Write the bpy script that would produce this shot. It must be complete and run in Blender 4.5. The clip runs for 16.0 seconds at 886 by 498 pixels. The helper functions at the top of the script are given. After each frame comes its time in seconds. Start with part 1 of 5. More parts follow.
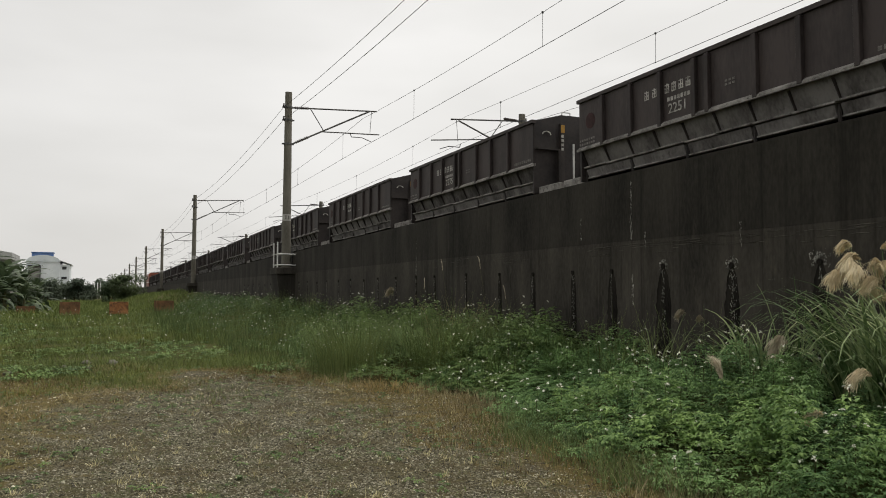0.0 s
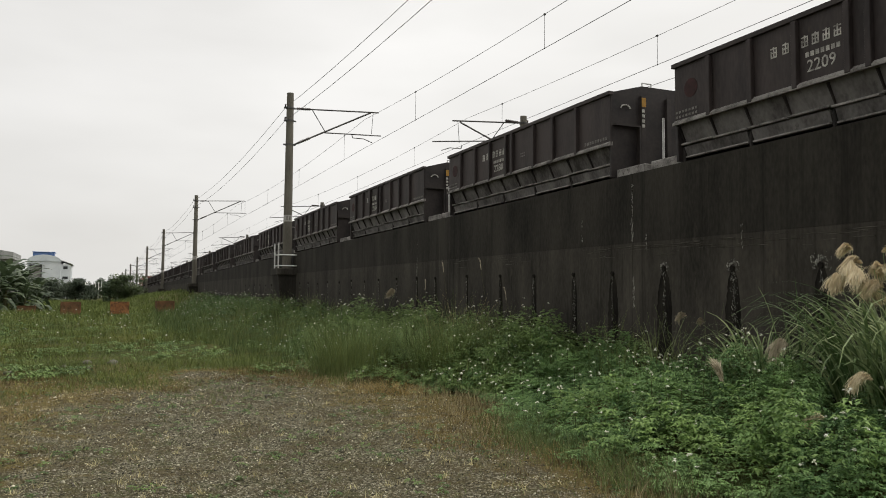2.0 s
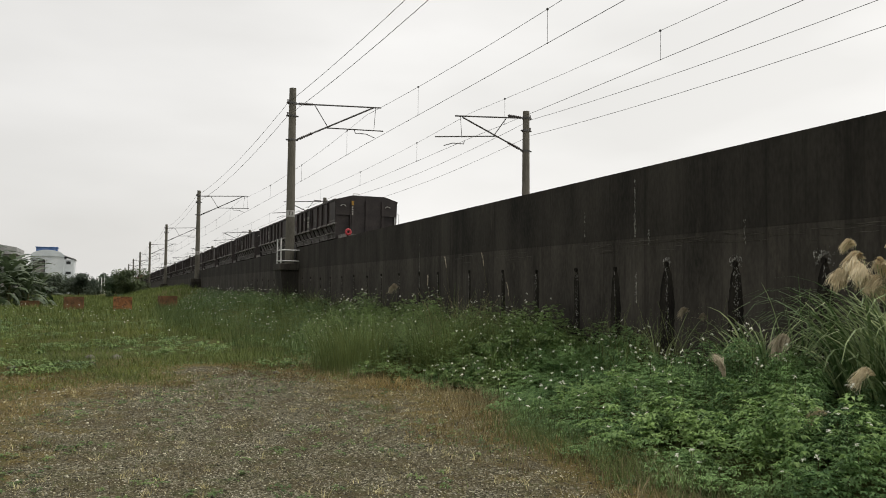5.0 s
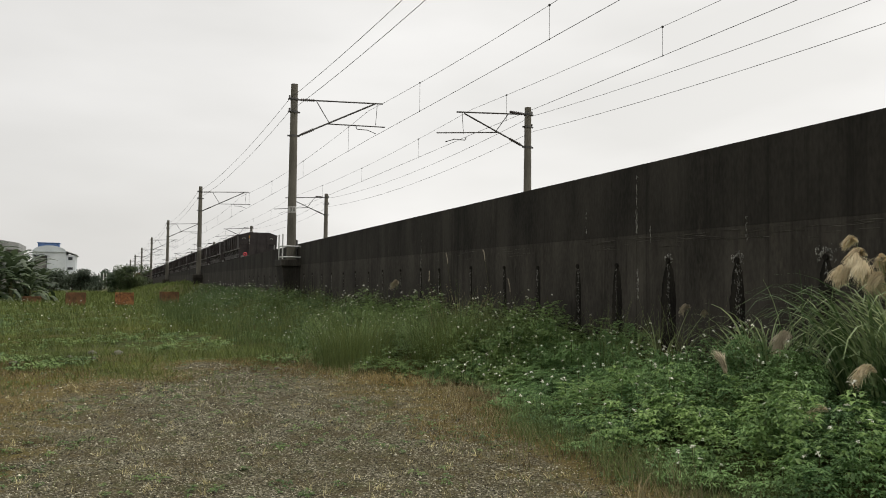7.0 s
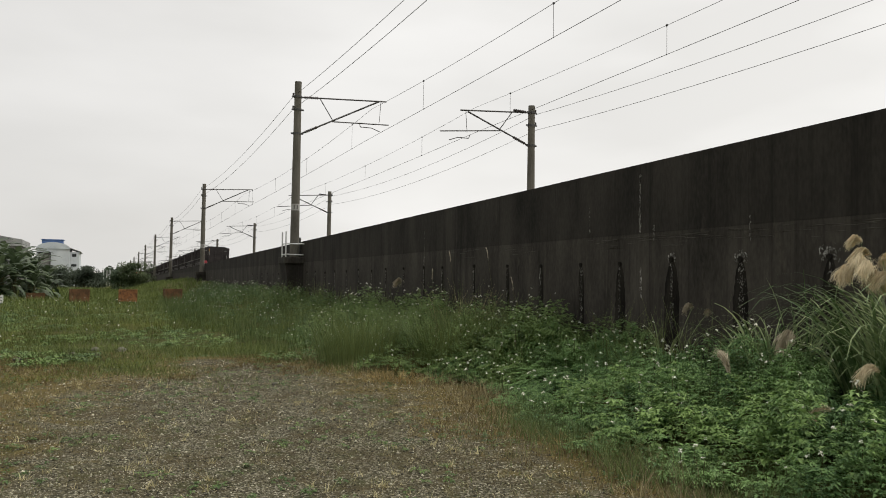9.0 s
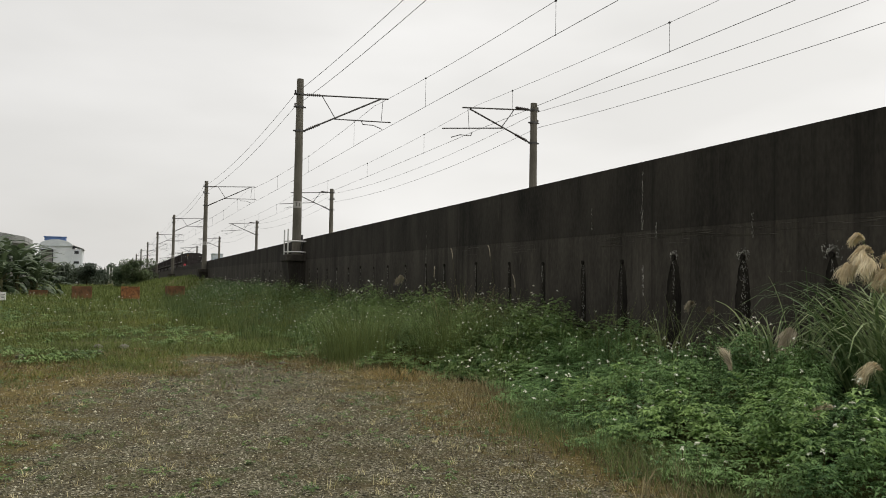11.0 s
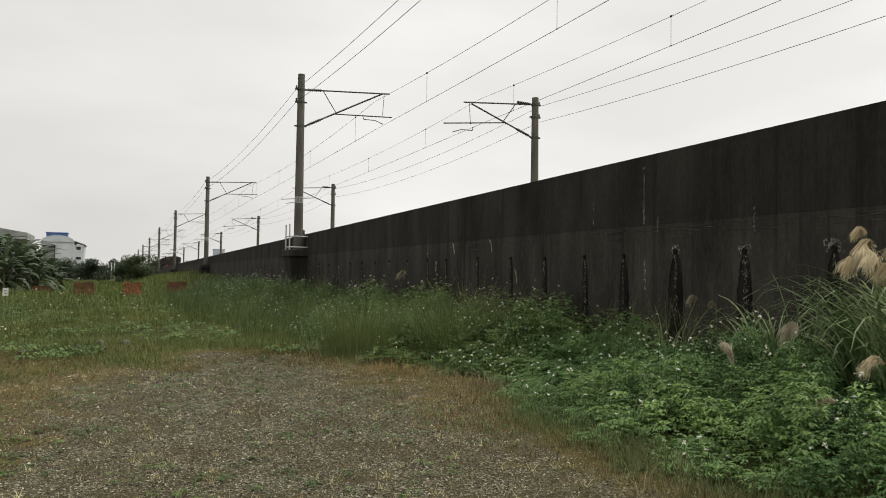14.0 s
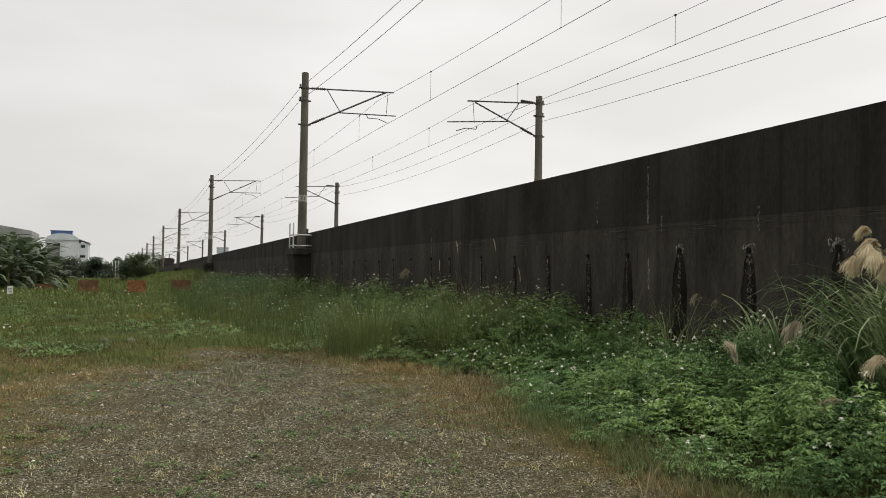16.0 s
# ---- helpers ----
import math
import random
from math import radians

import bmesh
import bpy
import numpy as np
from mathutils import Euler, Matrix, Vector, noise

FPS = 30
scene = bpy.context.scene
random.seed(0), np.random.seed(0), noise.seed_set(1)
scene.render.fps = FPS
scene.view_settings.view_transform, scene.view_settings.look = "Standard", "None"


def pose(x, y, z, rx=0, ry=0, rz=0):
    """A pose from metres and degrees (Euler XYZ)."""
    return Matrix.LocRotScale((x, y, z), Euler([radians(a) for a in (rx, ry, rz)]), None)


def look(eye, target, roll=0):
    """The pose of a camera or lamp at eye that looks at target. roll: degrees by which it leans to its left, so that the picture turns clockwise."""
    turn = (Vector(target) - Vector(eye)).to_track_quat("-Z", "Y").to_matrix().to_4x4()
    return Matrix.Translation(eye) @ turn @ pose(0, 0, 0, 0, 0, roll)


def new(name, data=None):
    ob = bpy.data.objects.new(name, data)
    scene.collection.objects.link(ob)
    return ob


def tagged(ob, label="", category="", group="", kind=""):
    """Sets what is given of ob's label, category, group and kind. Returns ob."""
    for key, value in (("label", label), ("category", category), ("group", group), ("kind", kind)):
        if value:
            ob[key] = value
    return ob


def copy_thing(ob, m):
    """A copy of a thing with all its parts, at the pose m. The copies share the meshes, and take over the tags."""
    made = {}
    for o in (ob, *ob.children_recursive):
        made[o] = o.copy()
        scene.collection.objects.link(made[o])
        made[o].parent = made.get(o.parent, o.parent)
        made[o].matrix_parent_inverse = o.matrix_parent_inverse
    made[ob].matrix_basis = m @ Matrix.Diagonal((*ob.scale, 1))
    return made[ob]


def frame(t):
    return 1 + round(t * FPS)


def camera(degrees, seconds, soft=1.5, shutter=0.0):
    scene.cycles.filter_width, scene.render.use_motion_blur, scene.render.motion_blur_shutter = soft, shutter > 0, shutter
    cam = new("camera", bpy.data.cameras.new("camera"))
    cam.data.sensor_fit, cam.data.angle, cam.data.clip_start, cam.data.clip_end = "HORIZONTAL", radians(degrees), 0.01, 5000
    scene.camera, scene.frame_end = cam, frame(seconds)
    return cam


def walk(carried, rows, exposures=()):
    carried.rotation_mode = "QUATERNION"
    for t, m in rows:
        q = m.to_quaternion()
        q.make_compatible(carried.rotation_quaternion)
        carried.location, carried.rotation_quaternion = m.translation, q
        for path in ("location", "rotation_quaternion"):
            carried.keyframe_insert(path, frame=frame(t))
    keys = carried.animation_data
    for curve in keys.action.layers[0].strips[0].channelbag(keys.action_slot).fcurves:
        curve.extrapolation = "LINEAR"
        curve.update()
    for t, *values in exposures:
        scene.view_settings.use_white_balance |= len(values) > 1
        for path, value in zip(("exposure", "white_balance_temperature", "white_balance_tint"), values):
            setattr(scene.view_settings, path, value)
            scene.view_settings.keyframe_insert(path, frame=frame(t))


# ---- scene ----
# A freight train leaves along a walled railway line; seen by a standing viewer.
EYE = Vector((0.0, 0.0, 1.5))
FALL = 0.0085            # the line drops this much per metre along +y


def aim(turn, tilt, lean):
    a, b = radians(turn), radians(tilt)
    way = Vector((math.sin(a) * math.cos(b), math.cos(a) * math.cos(b), math.sin(b)))
    return look(EYE, EYE + way * 10, lean)


cam = camera(58.0, 16.0, soft=0.95)
walk(cam, [
    (0.0, aim(23.417, 3.186, 0.296)),
    (0.5, aim(23.402, 3.037, 0.359)),
    (1.0, aim(23.411, 3.022, 0.495)),
    (1.5, aim(23.385, 3.143, 0.525)),
    (2.0, aim(23.347, 3.288, 0.557)),
    (2.5, aim(23.328, 3.276, 0.537)),
    (3.0, aim(23.295, 3.130, 0.517)),
    (3.5, aim(23.293, 3.075, 0.574)),
    (4.0, aim(23.224, 3.067, 0.567)),
    (6.5, aim(23.111, 2.725, 0.654)),
    (7.0, aim(23.066, 2.675, 0.668)),
    (7.5, aim(23.083, 2.497, 0.674)),
    (8.0, aim(23.009, 2.423, 0.723)),
    (8.5, aim(22.947, 2.486, 0.872)),
    (9.0, aim(22.843, 2.538, 0.884)),
    (11.5, aim(22.669, 2.246, 0.934)),
    (12.0, aim(22.673, 2.121, 0.882)),
    (12.5, aim(22.647, 2.063, 0.920)),
    (13.0, aim(22.593, 2.032, 0.927)),
    (13.5, aim(22.568, 1.963, 0.914)),
    (14.0, aim(22.590, 1.987, 0.800)),
    (14.5, aim(22.585, 2.010, 0.750)),
    (15.0, aim(22.506, 1.960, 0.727)),
    (15.5, aim(22.400, 1.904, 0.859)),
    (16.0, aim(22.333, 1.891, 0.899)),
], exposures=[(0.0, 0.0), (1.0, 0.06), (2.0, 0.08), (3.0, 0.12), (3.5, 0.20), (4.2, 0.12), (6.5, 0.02), (9.0, 0.0), (16.0, 0.0)])

# ---- light: a bright overcast sky, and a weak broad sun behind the cloud ----
world = bpy.data.worlds.new("overcast")
scene.world = world
world.use_nodes = True
wn, wl = world.node_tree.nodes, world.node_tree.links
wn.clear()
w_out = wn.new("ShaderNodeOutputWorld")
w_bg = wn.new("ShaderNodeBackground")
w_sky = wn.new("ShaderNodeTexSky")
w_sky.sky_type = "NISHITA"
w_sky.sun_disc = False
w_sky.sun_elevation, w_sky.sun_rotation = radians(62), radians(100)
w_sky.dust_density = 4.0
w_scale = wn.new("ShaderNodeVectorMath")
w_scale.operation = "SCALE"
w_scale.inputs["Scale"].default_value = 0.09
w_co = wn.new("ShaderNodeTexCoord")
w_map = wn.new("ShaderNodeMapping")
w_map.inputs["Scale"].default_value = (1.0, 1.0, 3.2)
w_noise = wn.new("ShaderNodeTexNoise")
w_noise.inputs["Scale"].default_value = 2.2
w_noise.inputs["Detail"].default_value = 4.0
w_noise.inputs["Roughness"].default_value = 0.45
w_ramp = wn.new("ShaderNodeValToRGB")
w_ramp.color_ramp.elements[0].position, w_ramp.color_ramp.elements[0].color = 0.32, (0.745, 0.730, 0.700, 1)
w_ramp.color_ramp.elements[1].position, w_ramp.color_ramp.elements[1].color = 0.68, (0.93, 0.914, 0.886, 1)
w_mix = wn.new("ShaderNodeMix")
w_mix.data_type = "RGBA"
w_mix.inputs["Factor"].default_value = 0.93
wl.new(w_co.outputs["Generated"], w_map.inputs["Vector"])
wl.new(w_map.outputs["Vector"], w_noise.inputs["Vector"])
wl.new(w_noise.outputs["Fac"], w_ramp.inputs["Fac"])
wl.new(w_sky.outputs["Color"], w_scale.inputs[0])
wl.new(w_scale.outputs["Vector"], w_mix.inputs["A"])
w_sep = wn.new("ShaderNodeSeparateXYZ")
wl.new(w_co.outputs["Generated"], w_sep.inputs["Vector"])
w_side = wn.new("ShaderNodeMapRange")
w_side.inputs["From Min"].default_value, w_side.inputs["From Max"].default_value = -0.2, 0.8
w_side.inputs["To Min"].default_value, w_side.inputs["To Max"].default_value = 0.91, 1.22
wl.new(w_sep.outputs["X"], w_side.inputs["Value"])
w_gain = wn.new("ShaderNodeVectorMath")
w_gain.operation = "SCALE"
wl.new(w_ramp.outputs["Color"], w_gain.inputs[0])
wl.new(w_side.outputs["Result"], w_gain.inputs["Scale"])
wl.new(w_gain.outputs["Vector"], w_mix.inputs["B"])
wl.new(w_mix.outputs["Result"], w_bg.inputs["Color"])
w_bg.inputs["Strength"].default_value = 1.0
wl.new(w_bg.outputs["Background"], w_out.inputs["Surface"])
sun_data = bpy.data.lights.new("sun", "SUN")
sun_data.energy, sun_data.angle, sun_data.color = 1.8, radians(45), (1.0, 0.965, 0.875)
sun = new("sun", sun_data)
sun.matrix_world = look((26, -4, 50), (0, 0, 0))


# ---- materials ----
def surface(name, dark, light, scale=4.0, rough=0.8, bump=0.3, fine=40.0, metal=0.0, stretch=(1, 1, 1), wear=None, wear_at=0.6,
            vary=0.0, translucent=0.0, gloss=0.3, streak=None):
    """A worn surface: two colours over a coarse and a fine noise, an optional third for wear, and fine relief."""
    m = bpy.data.materials.new(name)
    m.use_nodes = True
    n, k = m.node_tree.nodes, m.node_tree.links
    b = n["Principled BSDF"]
    co = n.new("ShaderNodeTexCoord")
    mp = n.new("ShaderNodeMapping")
    mp.inputs["Scale"].default_value = stretch
    k.new(co.outputs["Object"], mp.inputs["Vector"])
    big, small = n.new("ShaderNodeTexNoise"), n.new("ShaderNodeTexNoise")
    big.inputs["Scale"].default_value, big.inputs["Detail"].default_value = scale, 5.0
    small.inputs["Scale"].default_value, small.inputs["Detail"].default_value = fine, 3.0
    for t in (big, small):
        k.new(mp.outputs["Vector"], t.inputs["Vector"])
    add = n.new("ShaderNodeMath")
    add.operation = "MULTIPLY_ADD"
    add.inputs[1].default_value = 0.45
    k.new(small.outputs["Fac"], add.inputs[0])
    k.new(big.outputs["Fac"], add.inputs[2])
    src = add.outputs["Value"]
    if vary:
        info, more = n.new("ShaderNodeObjectInfo"), n.new("ShaderNodeMath")
        isl = n.new("ShaderNodeNewGeometry")
        both = n.new("ShaderNodeMath")
        both.operation = "ADD"
        k.new(info.outputs["Random"], both.inputs[0])
        k.new(isl.outputs["Random Per Island"], both.inputs[1])
        more.operation = "MULTIPLY_ADD"
        more.inputs[1].default_value = vary
        k.new(both.outputs["Value"], more.inputs[0])
        k.new(src, more.inputs[2])
        sub = n.new("ShaderNodeMath")
        sub.operation = "SUBTRACT"
        sub.inputs[1].default_value = vary
        k.new(more.outputs["Value"], sub.inputs[0])
        src = sub.outputs["Value"]
    ramp = n.new("ShaderNodeValToRGB")
    e = ramp.color_ramp.elements
    e[0].position, e[0].color = 0.48, (*dark, 1)
    e[1].position, e[1].color = 0.95, (*light, 1)
    k.new(src, ramp.inputs["Fac"])
    col = ramp.outputs["Color"]
    if wear:
        spot = n.new("ShaderNodeTexNoise")
        spot.inputs["Scale"].default_value, spot.inputs["Detail"].default_value = scale * 2.3, 7.0
        spot.inputs["Roughness"].default_value = 0.7
        k.new(mp.outputs["Vector"], spot.inputs["Vector"])
        cut = n.new("ShaderNodeMapRange")
        cut.inputs["From Min"].default_value, cut.inputs["From Max"].default_value = wear_at, wear_at + 0.12
        k.new(spot.outputs["Fac"], cut.inputs["Value"])
        mix = n.new("ShaderNodeMix")
        mix.data_type = "RGBA"
        k.new(cut.outputs["Result"], mix.inputs["Factor"])
        k.new(col, mix.inputs["A"])
        mix.inputs["B"].default_value = (*wear, 1)
        col = mix.outputs["Result"]
    if streak:
        # rain streaks: narrow upright runs, darker and paler
        for width, seed, lo, hi, tint in streak:
            sm = n.new("ShaderNodeMapping")
            sm.inputs["Scale"].default_value = (width, width, width * 0.035)
            sm.inputs["Location"].default_value = (seed, seed, seed)
            k.new(co.outputs["Object"], sm.inputs["Vector"])
            run = n.new("ShaderNodeTexNoise")
            run.inputs["Scale"].default_value, run.inputs["Detail"].default_value, run.inputs["Roughness"].default_value = 1.0, 4.0, 0.65
            k.new(sm.outputs["Vector"], run.inputs["Vector"])
            cut = n.new("ShaderNodeMapRange")
            cut.inputs["From Min"].default_value, cut.inputs["From Max"].default_value = lo, hi
            cut.inputs["To Max"].default_value = 0.75
            k.new(run.outputs["Fac"], cut.inputs["Value"])
            mix = n.new("ShaderNodeMix")
            mix.data_type = "RGBA"
            k.new(cut.outputs["Result"], mix.inputs["Factor"])
            k.new(col, mix.inputs["A"])
            mix.inputs["B"].default_value = (*tint, 1)
            col = mix.outputs["Result"]
    k.new(col, b.inputs["Base Color"])
    b.inputs["Roughness"].default_value, b.inputs["Metallic"].default_value = rough, metal
    b.inputs["Specular IOR Level"].default_value = gloss
    if bump:
        bp = n.new("ShaderNodeBump")
        bp.inputs["Strength"].default_value, bp.inputs["Distance"].default_value = bump, 0.02
        k.new(add.outputs["Value"], bp.inputs["Height"])
        k.new(bp.outputs["Normal"], b.inputs["Normal"])
    if translucent:
        tr, ms = n.new("ShaderNodeBsdfTranslucent"), n.new("ShaderNodeMixShader")
        k.new(col, tr.inputs["Color"])
        ms.inputs["Fac"].default_value = translucent
        k.new(b.outputs["BSDF"], ms.inputs[1])
        k.new(tr.outputs["BSDF"], ms.inputs[2])
        k.new(ms.outputs["Shader"], n["Material Output"].inputs["Surface"])
    return m


M = {
    "wall": surface("stained_concrete", (0.0136, 0.0123, 0.0104), (0.046, 0.0416, 0.0350), scale=1.1, fine=22.0, rough=0.9, bump=0.5,
                    stretch=(1.2, 1.2, 0.45), wear=(0.060, 0.053, 0.042), wear_at=0.62, gloss=0.15,
                    streak=((5.0, 3.0, 0.52, 0.72, (0.0100, 0.0090, 0.0075)), (8.0, 11.0, 0.60, 0.78, (0.064, 0.057, 0.046)))),
    "wall_low": surface("damp_concrete", (0.0190, 0.0172, 0.0145), (0.070, 0.063, 0.053), scale=1.1, fine=22.0, rough=0.9, bump=0.5,
                        stretch=(1.2, 1.2, 0.45), wear=(0.074, 0.065, 0.052), wear_at=0.60, gloss=0.15,
                        streak=((5.0, 3.0, 0.53, 0.72, (0.0110, 0.0100, 0.0085)), (8.0, 17.0, 0.58, 0.78, (0.074, 0.066, 0.054)))),
    "stain": surface("black_stain", (0.0058, 0.0053, 0.0048), (0.029, 0.026, 0.022), scale=5, fine=40, rough=0.95, stretch=(1, 1, 0.3), gloss=0.05),
    "lime": surface("lime_crust", (0.02, 0.018, 0.016), (0.42, 0.41, 0.37), scale=11, fine=45, rough=0.9, bump=0.6),
    "pole": surface("pole_concrete", (0.085, 0.079, 0.064), (0.17, 0.158, 0.13), scale=2.0, fine=30, rough=0.9, stretch=(1, 1, 0.25),
                    wear=(0.055, 0.05, 0.043), wear_at=0.62),
    "steel": surface("weathered_steel", (0.05, 0.05, 0.048), (0.14, 0.135, 0.13), scale=6, rough=0.6, metal=0.5, bump=0.1),
    "galv": surface("galvanised_steel", (0.42, 0.42, 0.41), (0.62, 0.62, 0.60), scale=5, rough=0.5, metal=0.3, bump=0.1),
    "insulator": surface("brown_porcelain", (0.025, 0.018, 0.015), (0.05, 0.035, 0.03), scale=8, rough=0.25, bump=0.0, gloss=0.5),
    "wire": surface("copper_wire", (0.035, 0.033, 0.03), (0.06, 0.055, 0.05), scale=6, rough=0.6, metal=0.4, bump=0.0),
    "wagon": surface("dark_wagon_paint", (0.0165, 0.0130, 0.0125), (0.054, 0.0425, 0.040), scale=2.4, fine=22, rough=0.62, bump=0.2,
                     stretch=(1, 1, 0.28), wear=(0.06, 0.043, 0.033), wear_at=0.64, vary=0.16),
    "wagon_end": surface("dark_end_paint", (0.014, 0.0118, 0.0115), (0.044, 0.036, 0.033), scale=1.8, fine=14, rough=0.6, bump=0.15,
                         wear=(0.06, 0.045, 0.035), wear_at=0.66, vary=0.12),
    "dusty": surface("dusty_steel", (0.045, 0.040, 0.037), (0.20, 0.19, 0.18), scale=2.6, fine=20, rough=0.85, bump=0.25,
                     stretch=(1, 1, 0.6), wear=(0.075, 0.068, 0.062), wear_at=0.58, vary=0.2),
    "cement": surface("cement_dust", (0.06, 0.055, 0.05), (0.32, 0.305, 0.285), scale=4, fine=30, rough=0.95, bump=0.3, wear=(0.04, 0.034, 0.03), wear_at=0.58, vary=0.15),
    "underframe": surface("grimy_underframe", (0.012, 0.011, 0.01), (0.035, 0.03, 0.027), scale=3, rough=0.8, bump=0.2),
    "marking": surface("faded_white_marking", (0.16, 0.155, 0.14), (0.60, 0.585, 0.54), scale=9, fine=60, rough=0.8, bump=0.0),
    "marking_red": surface("faded_red_marking", (0.022, 0.0115, 0.0105), (0.056, 0.022, 0.021), scale=9, fine=60, rough=0.8, bump=0.0),
    "marking_ochre": surface("ochre_plate", (0.25, 0.13, 0.02), (0.42, 0.24, 0.05), scale=9, fine=60, rough=0.7, bump=0.0),
    "disc": surface("red_tail_disc_paint", (0.32, 0.035, 0.045), (0.46, 0.065, 0.075), scale=7, rough=0.5, bump=0.0),
    "loco": surface("orange_loco_paint", (0.17, 0.046, 0.028), (0.26, 0.080, 0.045), scale=2, rough=0.45, bump=0.05),
    "glass": surface("dark_cab_glass", (0.01, 0.012, 0.014), (0.02, 0.022, 0.025), scale=2, rough=0.08, bump=0.0, gloss=0.6),
    "ballast": surface("grey_ballast", (0.10, 0.09, 0.08), (0.24, 0.22, 0.20), scale=6, fine=30, rough=0.95, bump=0.9),
    "rail": surface("rusty_rail", (0.06, 0.03, 0.018), (0.14, 0.07, 0.04), scale=6, rough=0.6, metal=0.4, bump=0.1),
    "white_plate": surface("white_plate", (0.62, 0.62, 0.60), (0.78, 0.78, 0.75), scale=4, rough=0.6, bump=0.05),
    "plate_worn": surface("worn_pole_plate", (0.26, 0.255, 0.235), (0.50, 0.49, 0.46), scale=7, fine=40, rough=0.7, bump=0.05),
    "grime": surface("faded_dark_mark", (0.10, 0.095, 0.085), (0.18, 0.17, 0.155), scale=8, fine=50, rough=0.8, bump=0.0),
    "ink": surface("black_ink", (0.03, 0.03, 0.03), (0.06, 0.06, 0.06), scale=6, rough=0.7, bump=0.0),
    "crate": surface("rusty_orange_steel", (0.19, 0.078, 0.030), (0.42, 0.20, 0.085), scale=2.2, fine=18, rough=0.85, bump=0.3,
                     wear=(0.10, 0.055, 0.03), wear_at=0.5),
    "crate_dark": surface("rusty_brown_steel", (0.07, 0.042, 0.022), (0.24, 0.125, 0.060), scale=2.2, fine=18, rough=0.85, bump=0.3,
                          wear=(0.19, 0.075, 0.035), wear_at=0.6),
}


# ---- mesh helpers ----
def box(bm, x0, x1, y0, y1, z0, z1, bevel=0.0):
    r = bmesh.ops.create_cube(bm, size=1.0, matrix=Matrix.Translation(((x0 + x1) / 2, (y0 + y1) / 2, (z0 + z1) / 2)) @ Matrix.Diagonal((x1 - x0, y1 - y0, z1 - z0, 1)))
    if bevel:
        edges = {e for v in r["verts"] for e in v.link_edges}
        bmesh.ops.bevel(bm, geom=list(edges), offset=bevel, segments=1, affect="EDGES")


def tube(bm, a, b, r, r2=None, sides=8):
    a, b = Vector(a), Vector(b)
    d = b - a
    m = Matrix.Translation((a + b) / 2) @ d.to_track_quat("Z", "Y").to_matrix().to_4x4()
    bmesh.ops.create_cone(bm, cap_ends=True, segments=sides, radius1=r, radius2=r if r2 is None else r2, depth=d.length, matrix=m)


def prism(bm, profile, axis, a, b):
    """A profile of 2D points pushed from a to b along an axis ('x': points are y, z; 'y': points are x, z)."""
    put = (lambda p, t: (t, p[0], p[1])) if axis == "x" else (lambda p, t: (p[0], t, p[1]))
    lo = [bm.verts.new(put(p, a)) for p in profile]
    hi = [bm.verts.new(put(p, b)) for p in profile]
    bm.faces.new(lo)
    bm.faces.new(hi[::-1])
    for i in range(len(profile)):
        j = (i + 1) % len(profile)
        bm.faces.new((lo[j], lo[i], hi[i], hi[j]))


def mesh_of(name, bm, material, smooth=False):
    bmesh.ops.recalc_face_normals(bm, faces=bm.faces)
    me = bpy.data.meshes.new(name)
    bm.to_mesh(me)
    bm.free()
    me.materials.append(material)
    if smooth:
        me.polygons.foreach_set("use_smooth", [True] * len(me.polygons))
    return me


def part(name, bm, material, parent=None, label="", smooth=False):
    me = bm if isinstance(bm, bpy.types.Mesh) else mesh_of(name, bm, material, smooth)
    ob = new(name, me)
    ob.parent = parent
    return tagged(ob, label)


def thing(name, label, category, group="", at=(0, 0, 0), kind=""):
    ob = new(name)
    ob.empty_display_size = 0.2
    ob.location = at
    return tagged(ob, label, category, group, kind)


def cloud_mesh(name, verts, faces, material, smooth=False):
    """One mesh from arrays: verts (n, 3), faces (m, 3 or 4)."""
    verts, faces = np.asarray(verts, np.float32), np.asarray(faces, np.int32)
    me = bpy.data.meshes.new(name)
    me.vertices.add(len(verts))
    me.vertices.foreach_set("co", verts.ravel())
    m, k = faces.shape
    me.loops.add(m * k)
    me.loops.foreach_set("vertex_index", faces.ravel())
    me.polygons.add(m)
    me.polygons.foreach_set("loop_start", np.arange(0, m * k, k, dtype=np.int32))
    me.polygons.foreach_set("loop_total", np.full(m, k, np.int32))
    if smooth:
        me.polygons.foreach_set("use_smooth", np.ones(m, bool))
    me.update(calc_edges=True)
    me.materials.append(material)
    return me


def ease(a, b, v):
    t = np.clip((np.asarray(v, float) - a) / (b - a), 0, 1)
    return t * t * (3 - 2 * t)


# ---- ground ----
WALL_X = 7.6
RAIL = 2.85              # rail top at y = 0
WALL_TOP = 3.5           # wall top at y = 0


def wavy(x, y):
    return np.sin(x * 0.9 + 1.3) * np.sin(y * 0.7 + 0.4) * 0.5 + np.sin(x * 2.3 + y * 1.1) * 0.3 + np.sin(y * 2.9 - x * 1.7 + 2.0) * 0.2


def weed_edge(y):
    """Where the weeds along the wall begin, x at a given y."""
    return np.interp(y, [0, 4.9, 5.5, 6.7, 8.7, 10.7, 12.5, 13.3, 17.3, 21, 26.5, 30.6, 40, 55], [3.95, 3.95, 3.9, 4.05, 4.6, 5.2, 4.6, 3.9, 4.2, 4.3, 4.2, 3.7, 3.5, 4.8])


